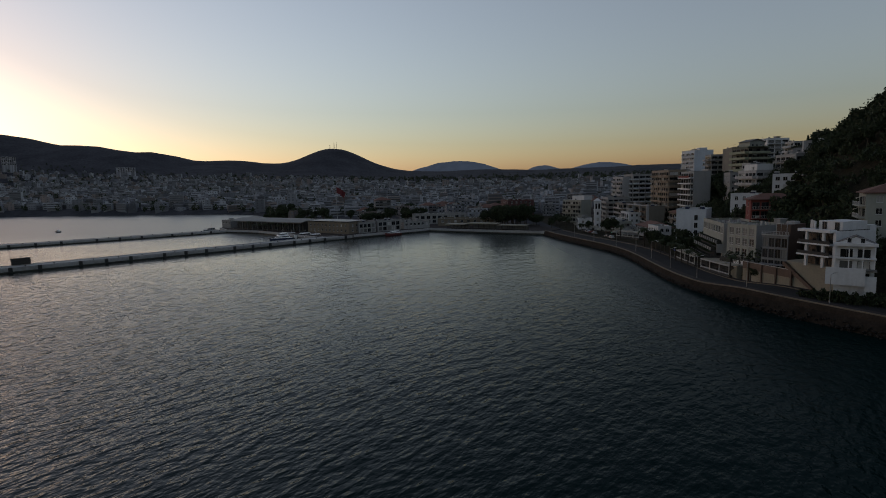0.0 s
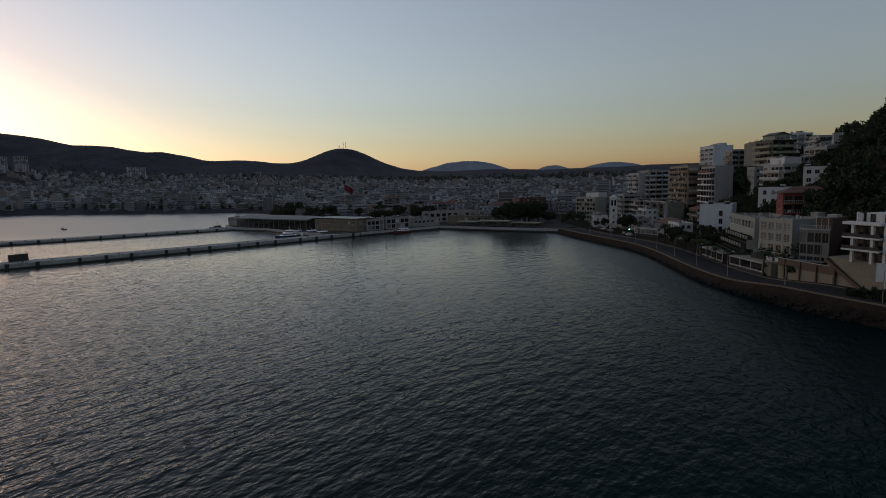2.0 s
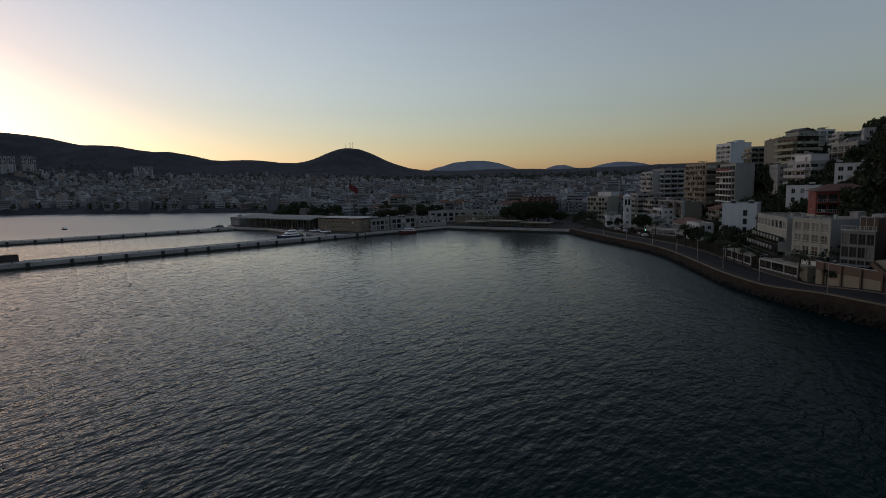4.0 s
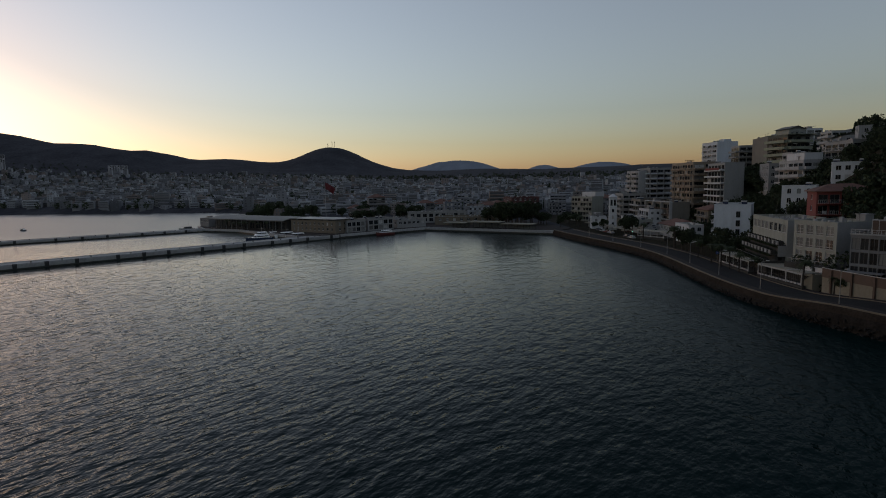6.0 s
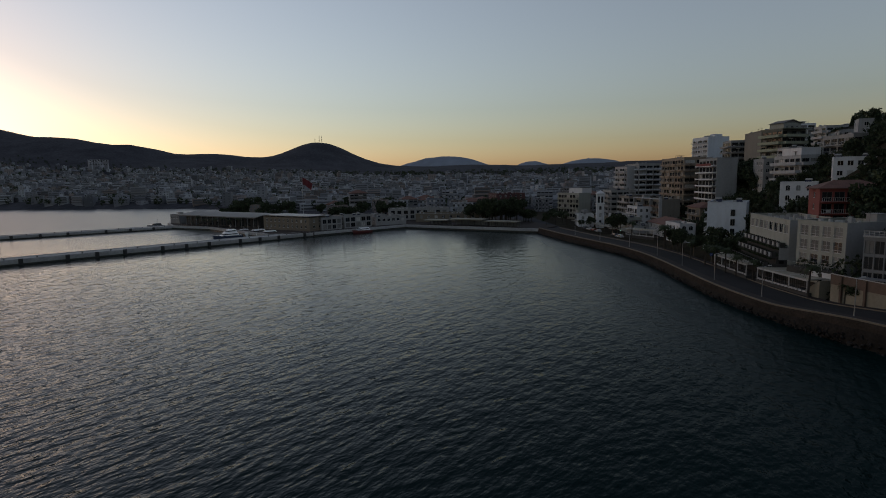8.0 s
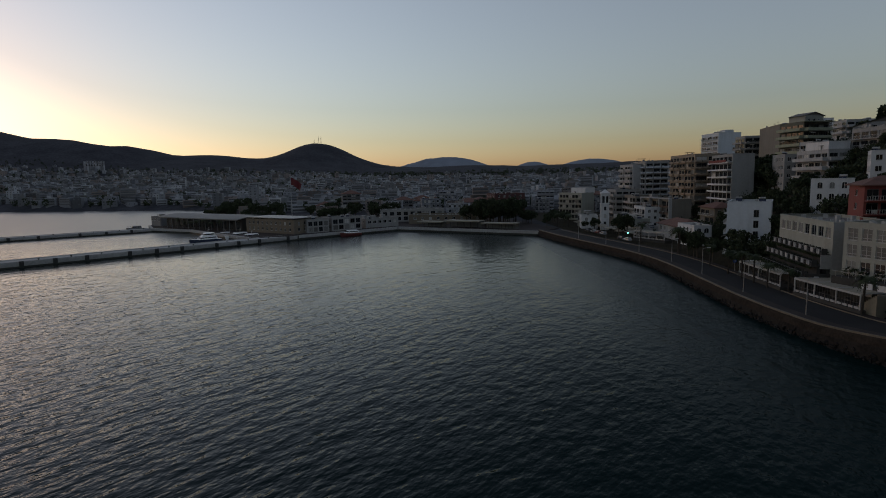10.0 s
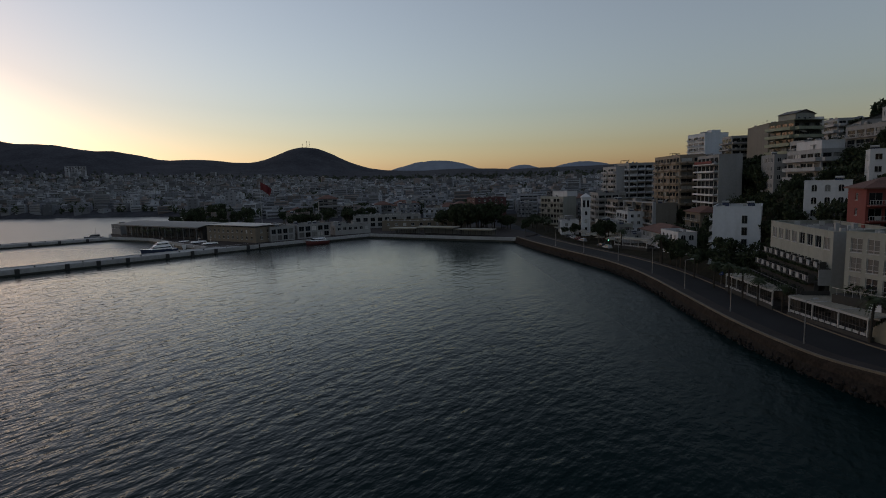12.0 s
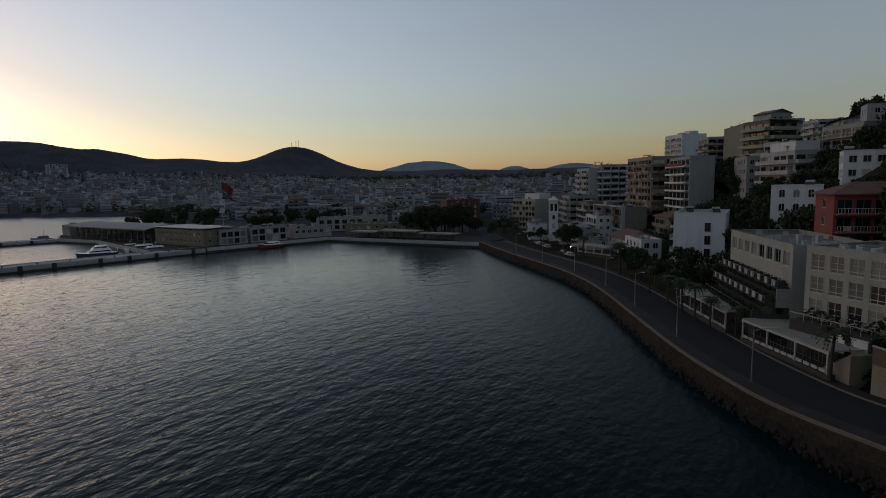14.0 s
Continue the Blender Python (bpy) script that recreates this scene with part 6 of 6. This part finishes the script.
# ---------------------------------------------------------------- street furniture and cars
def along(y, off):
    for p, q, n in zip(SHORE, SHORE[1:], normals(SHORE)):
        if p.y <= y < q.y:
            t = (y - p.y) / (q.y - p.y)
            v = p.lerp(q, t) + n * off
            return v.x, v.y, math.atan2(n.y, n.x)
    return SHORE[-1].x, SHORE[-1].y, 0


def street_lamp(y):
    x, yy, a = along(y, 2.9)
    root = thing("street_lamp", "slim grey street lamp on the seafront walk", "street lamp", Matrix.Translation((x, yy, 2.7 + rise(y))) @ Matrix.Rotation(a, 4, "Z"), "seafront lamps")
    bm = bmesh.new()
    tube(bm, (0, 0, 0), (0, 0, 0.9), 0.13, 0.1, 8)
    tube(bm, (0, 0, 0.9), (0, 0, 6.4), 0.09, 0.055, 8)
    part("pole", bm, METAL, root)
    bm = bmesh.new()
    tube(bm, (0, 0, 6.35), (1.3, 0, 6.6), 0.045, 0.04, 6)
    part("arm", bm, METAL, root)
    part("lamp_head", boxes((1.1, 1.8, -0.16, 0.16, 6.52, 6.68)), WMETAL, root, "flat pale lamp head")


for y in (96, 117, 138.5, 160.5, 181, 203, 224, 246, 268, 290):
    street_lamp(y)


def car(x, y, z, turn, paint, label):
    root = thing("car", label, "car", Matrix.Translation((x, y, z)) @ Matrix.Rotation(radians(turn), 4, "Z"), "parked cars")
    bm = boxes((-2.1, 2.1, -0.85, 0.85, 0.3, 0.85))
    cabin(bm, -1.7, 1.1, 0.8, 0.85, 1.45, 0.5)
    bmesh.ops.bevel(bm, geom=[e for e in bm.edges], offset=0.06, segments=1, affect='EDGES')
    part("body", bm, paint, root)
    bm = bmesh.new()
    cabin(bm, -1.6, 0.98, 0.82, 0.92, 1.36, 0.42)
    part("windows", bm, GLASS, root)
    wh = bmesh.new()
    tube(wh, (0, -0.1, 0), (0, 0.1, 0), 0.31, 0.31, 12)
    me = mesh_of(wh, RUBBER)
    for wx in (-1.3, 1.3):
        for wy in (-0.8, 0.8):
            share("wheel", me, root, Matrix.Translation((wx, wy, 0.31)))


PAINTS = [material("car_paint", c, 0.25, 0.03, 1, 5) for c in ((0.33, 0.33, 0.33), (0.05, 0.05, 0.055), (0.25, 0.26, 0.28), (0.10, 0.03, 0.03))]
names = ["white parked car at the roadside", "black parked car at the roadside", "silver-grey parked car at the roadside", "dark red parked car at the roadside"]
for k, (y, off) in enumerate(((275, 16), (281, 17), (300, 19), (306, 19.5), (312, 20), (318, 20))):
    x, yy, a = along(y, off)
    car(x, yy, 2.58, math.degrees(a) + 90 + (rnd.uniform(-4, 4)), PAINTS[(k * 5) % 4], names[(k * 5) % 4])
for x, y, k in ((119, 246, 0), (121, 256, 0), (117, 236, 1)):
    car(x, y, height(x, y) + 0.1, 80, PAINTS[k], "white van parked on the steep side street" if k == 0 else "black car parked on the steep side street")


def sign(y, off):
    x, yy, a = along(y, off)
    root = thing("road_sign", "round blue road sign on a grey pole", "sign", Matrix.Translation((x, yy, 2.6)) @ Matrix.Rotation(radians(-10), 4, "Z"))
    bm = bmesh.new()
    tube(bm, (0, 0, 0), (0, 0, 3.0), 0.05, 0.05, 6)
    part("pole", bm, METAL, root)
    bm = bmesh.new()
    tube(bm, (0, -0.06, 2.7), (0, -0.02, 2.7), 0.45, 0.45, 16)
    part("disc", bm, material("sign_blue", (0.03, 0.07, 0.25), 0.4, 0.05, 1, 6), root)
    part("mark", boxes((-0.2, 0.2, -0.08, -0.061, 2.62, 2.78)), WMETAL, root)


sign(207, 12.4)


# ---------------------------------------------------------------- the town across the bay
def town():
    rnd = random.Random(77)
    verts, faces, mats = [], [], []

    def add(p, mi):
        k = len(verts)
        verts.extend(p)
        faces.append((k, k + 1, k + 2, k + 3))
        mats.append(mi)

    def block(x, y, z0, w, d, h, turn, mi, style):
        c, s = math.cos(turn), math.sin(turn)

        def P(u, v, zz):
            return (x + u * c - v * s, y + u * s + v * c, z0 + zz)

        def cube(u0, u1, v0, v1, a, b, m):
            add((P(u0, v0, a), P(u1, v0, a), P(u1, v0, b), P(u0, v0, b)), m)
            add((P(u1, v0, a), P(u1, v1, a), P(u1, v1, b), P(u1, v0, b)), m)
            add((P(u0, v1, a), P(u0, v0, a), P(u0, v0, b), P(u0, v1, b)), m)
            add((P(u0, v0, b), P(u1, v0, b), P(u1, v1, b), P(u0, v1, b)), m)

        cube(-w / 2, w / 2, -d / 2, d / 2, -8, h, mi)
        n = int(h / 3)
        cols = max(2, int(w / 3.6))
        for k in range(n):
            zz = k * 3 + 0.5
            if style == 0:
                add((P(-w / 2 + 0.8, -d / 2 - 0.05, zz), P(w / 2 - 0.8, -d / 2 - 0.05, zz), P(w / 2 - 0.8, -d / 2 - 0.05, zz + 2.0), P(-w / 2 + 0.8, -d / 2 - 0.05, zz + 2.0)), 5)
                cube(-w / 2 + 0.2, w / 2 - 0.2, -d / 2 - 1.1, -d / 2, zz - 0.4, zz + 0.6, mi)
            else:
                for i in range(cols):
                    u = -w / 2 + (i + 0.5) * w / cols
                    add((P(u - 0.8, -d / 2 - 0.05, zz + 0.5), P(u + 0.8, -d / 2 - 0.05, zz + 0.5), P(u + 0.8, -d / 2 - 0.05, zz + 2.1), P(u - 0.8, -d / 2 - 0.05, zz + 2.1)), 5)
            for sd in (-1, 1):
                for i in range(max(1, int(d / 5))):
                    v = -d / 2 + (i + 0.5) * d / max(1, int(d / 5))
                    q = [P(sd * (w / 2 + 0.05), v - 0.7, zz + 0.5), P(sd * (w / 2 + 0.05), v + 0.7, zz + 0.5), P(sd * (w / 2 + 0.05), v + 0.7, zz + 2.0), P(sd * (w / 2 + 0.05), v - 0.7, zz + 2.0)]
                    add(q if sd > 0 else q[::-1], 5)
        if rnd.random() < 0.6:
            u, v = rnd.uniform(-w / 4, w / 4), rnd.uniform(-d / 4, d / 4)
            cube(u - 2, u + 2, v - 2, v + 2, h, h + 2.4, mi)

    made = 0
    y = 560.0
    while y < 2250:
        gap = 13 + (y - 560) * 0.009
        x = -0.78 * y - 250
        while x < 0.5 * y + 40:
            px, py = x + rnd.uniform(-5, 5), y + rnd.uniform(-6, 6)
            dens = 0.70 - 0.55 * ease(1300, 2250, y + 80 * noise.noise((px / 150, py / 150, 1)))
            if rnd.random() < dens and inland(px, py) > 22 and clear_of_buildings(px, py, 12):
                z = height(px, py)
                if z < 34 + 86 * ease(100, 800, -px) + 8 * noise.noise((px / 120, py / 120, 6)):
                    h = 3 * rnd.choice((1, 2, 2, 2, 3, 3, 3, 4)) + 0.6
                    if rnd.random() < 0.03:
                        h += 9
                    block(px, py, z, rnd.uniform(8, 18), rnd.uniform(7, 11), h, rnd.uniform(-0.5, 0.5), rnd.choice((0, 0, 1, 2, 2, 3, 4)), rnd.choice((0, 0, 1)))
                    made += 1
            x += gap * rnd.uniform(0.85, 1.3)
        y += gap * 0.95
    me = bpy.data.meshes.new("mesh")
    me.from_pydata(verts, [], faces)
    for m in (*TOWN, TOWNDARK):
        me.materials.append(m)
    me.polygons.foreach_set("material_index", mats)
    tagged(new("town", me), "dense town of pale apartment blocks climbing the far shore", "town", kind="stuff")


def town_trees():
    """Clumped dark trees between the far blocks."""
    rnd = random.Random(31)
    verts, faces = [], []
    n = 0
    while n < 4200:
        y = 560 + 1750 * rnd.random() ** 1.3
        x = rnd.uniform(-0.78 * y - 200, 0.5 * y + 60)
        if inland(x, y) < 8:
            continue
        n += 1
        z, r = height(x, y), rnd.uniform(2.5, 5.0)
        for _ in range(34):
            v = Vector((rnd.gauss(0, 1), rnd.gauss(0, 1), rnd.gauss(0, 1))).normalized() * r * rnd.uniform(0.5, 1)
            p = Vector((x, y, z + r * 1.1)) + Vector((v.x, v.y, v.z * 1.1))
            q = Euler((rnd.uniform(0, 6.3), rnd.uniform(0, 6.3), 0)).to_matrix()
            s = rnd.uniform(0.7, 1.3)
            k = len(verts)
            verts.extend([tuple(p + q @ Vector(c)) for c in ((-s, -s * 0.5, 0), (s, -s * 0.5, 0), (s, s * 0.5, 0), (-s, s * 0.5, 0))])
            faces.append((k, k + 1, k + 2, k + 3))
    me = bpy.data.meshes.new("mesh")
    me.from_pydata(verts, [], faces)
    me.materials.append(LEAF)
    tagged(new("town_trees", me), "dark tree clumps scattered through the far town", "trees", kind="stuff")


# large slabs high on the far slope
for x, y, w, top, n in ((-1203, 1493, 34, 131, 6), (-1166, 1522, 32, 132, 6), (-943, 1670, 50, 103, 4)):
    building("apartment_block", "large pale slab block on the far hillside", (x, y), 38, w, 14, min(top - 24, height(x, y) - 3), top, n, TOWN[0],
             {"front": ("full", 7, 3.0, 2.2)}, storey=3.6, clutter=2, group="slabs on the far hillside")


# mid-distance blocks, each a thing of its own
rnd = random.Random(12)
taken = []
k = 0
while len(taken) < 38 and k < 4000:
    k += 1
    x, y = rnd.uniform(-70, 175), rnd.uniform(420, 600)
    if x > 100 and rnd.random() < 0.3:
        y = rnd.uniform(400, 470)
    if all((x - a) ** 2 + (y - b) ** 2 > 19 ** 2 for a, b in taken) and clear_of_buildings(x, y, 2) and clear_of_buildings(x + 12, y + 10, 2) and clear_of_buildings(x + 12, y, 2):
        taken.append((x, y))
        z = height(x, y)
        w, d, n = rnd.uniform(11, 15), rnd.uniform(9, 12), rnd.choice((2, 3, 3, 4, 5))
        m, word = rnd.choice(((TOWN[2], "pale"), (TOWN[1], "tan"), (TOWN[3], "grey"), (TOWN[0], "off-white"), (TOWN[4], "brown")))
        style = rnd.choice((B, W))
        building("town_building", word + (" town block with balconies" if style == B else " town block with rows of windows") + " behind the harbour", (x, y), rnd.uniform(-16, 14), w, d, z - 3,
                 z + n * 3.0 + 1.0, n, m, {"front": (style, 4, 1.5, 1.9), "left": (W, 2, 1.3, 1.5)}, roof=rnd.choice(("flat", "flat", "hip")), balc=(1.2, "solid", 1), group="harbour town blocks")
town()
town_trees()


# ---------------------------------------------------------------- boulders along the seafront
def riprap():
    rnd = random.Random(9)
    meshes = [mesh_of(rock_mesh(k), ROCK) for k in range(8)]
    root = thing("riprap", "dark brown boulders piled along the seafront", "boulders", kind="structure")
    rest = bmesh.new()
    count = 0
    for p, q, n in zip(SHORE, SHORE[1:], normals(SHORE)):
        if not 60 < p.y < 328:
            continue
        for _ in range(13 if p.y < 250 else 4):
            t, off = rnd.random(), rnd.uniform(-1.2, -0.35)
            v = p.lerp(q, t) + n * off
            z = -0.35 + (off + 1.2) * (1.3 + 0.9 * rise(p.y)) + rnd.uniform(-0.2, 0.2)
            m = Matrix.Translation((v.x, v.y, z)) @ Euler((rnd.uniform(0, 6), rnd.uniform(0, 6), rnd.uniform(0, 6))).to_matrix().to_4x4() @ Matrix.Scale(rnd.uniform(0.35, 0.9), 4)
            if 138 < p.y < 205 and count < 300:
                share("boulder", meshes[rnd.randrange(8)], root, m)
                count += 1
            else:
                rest.from_mesh(meshes[rnd.randrange(8)])
                rest.verts.ensure_lookup_table()
                for vert in rest.verts[len(rest.verts) - 12:]:
                    vert.co = m @ vert.co
    ob = part("boulders", rest, ROCK, root)
    tagged(ob, kind="stuff")


riprap()
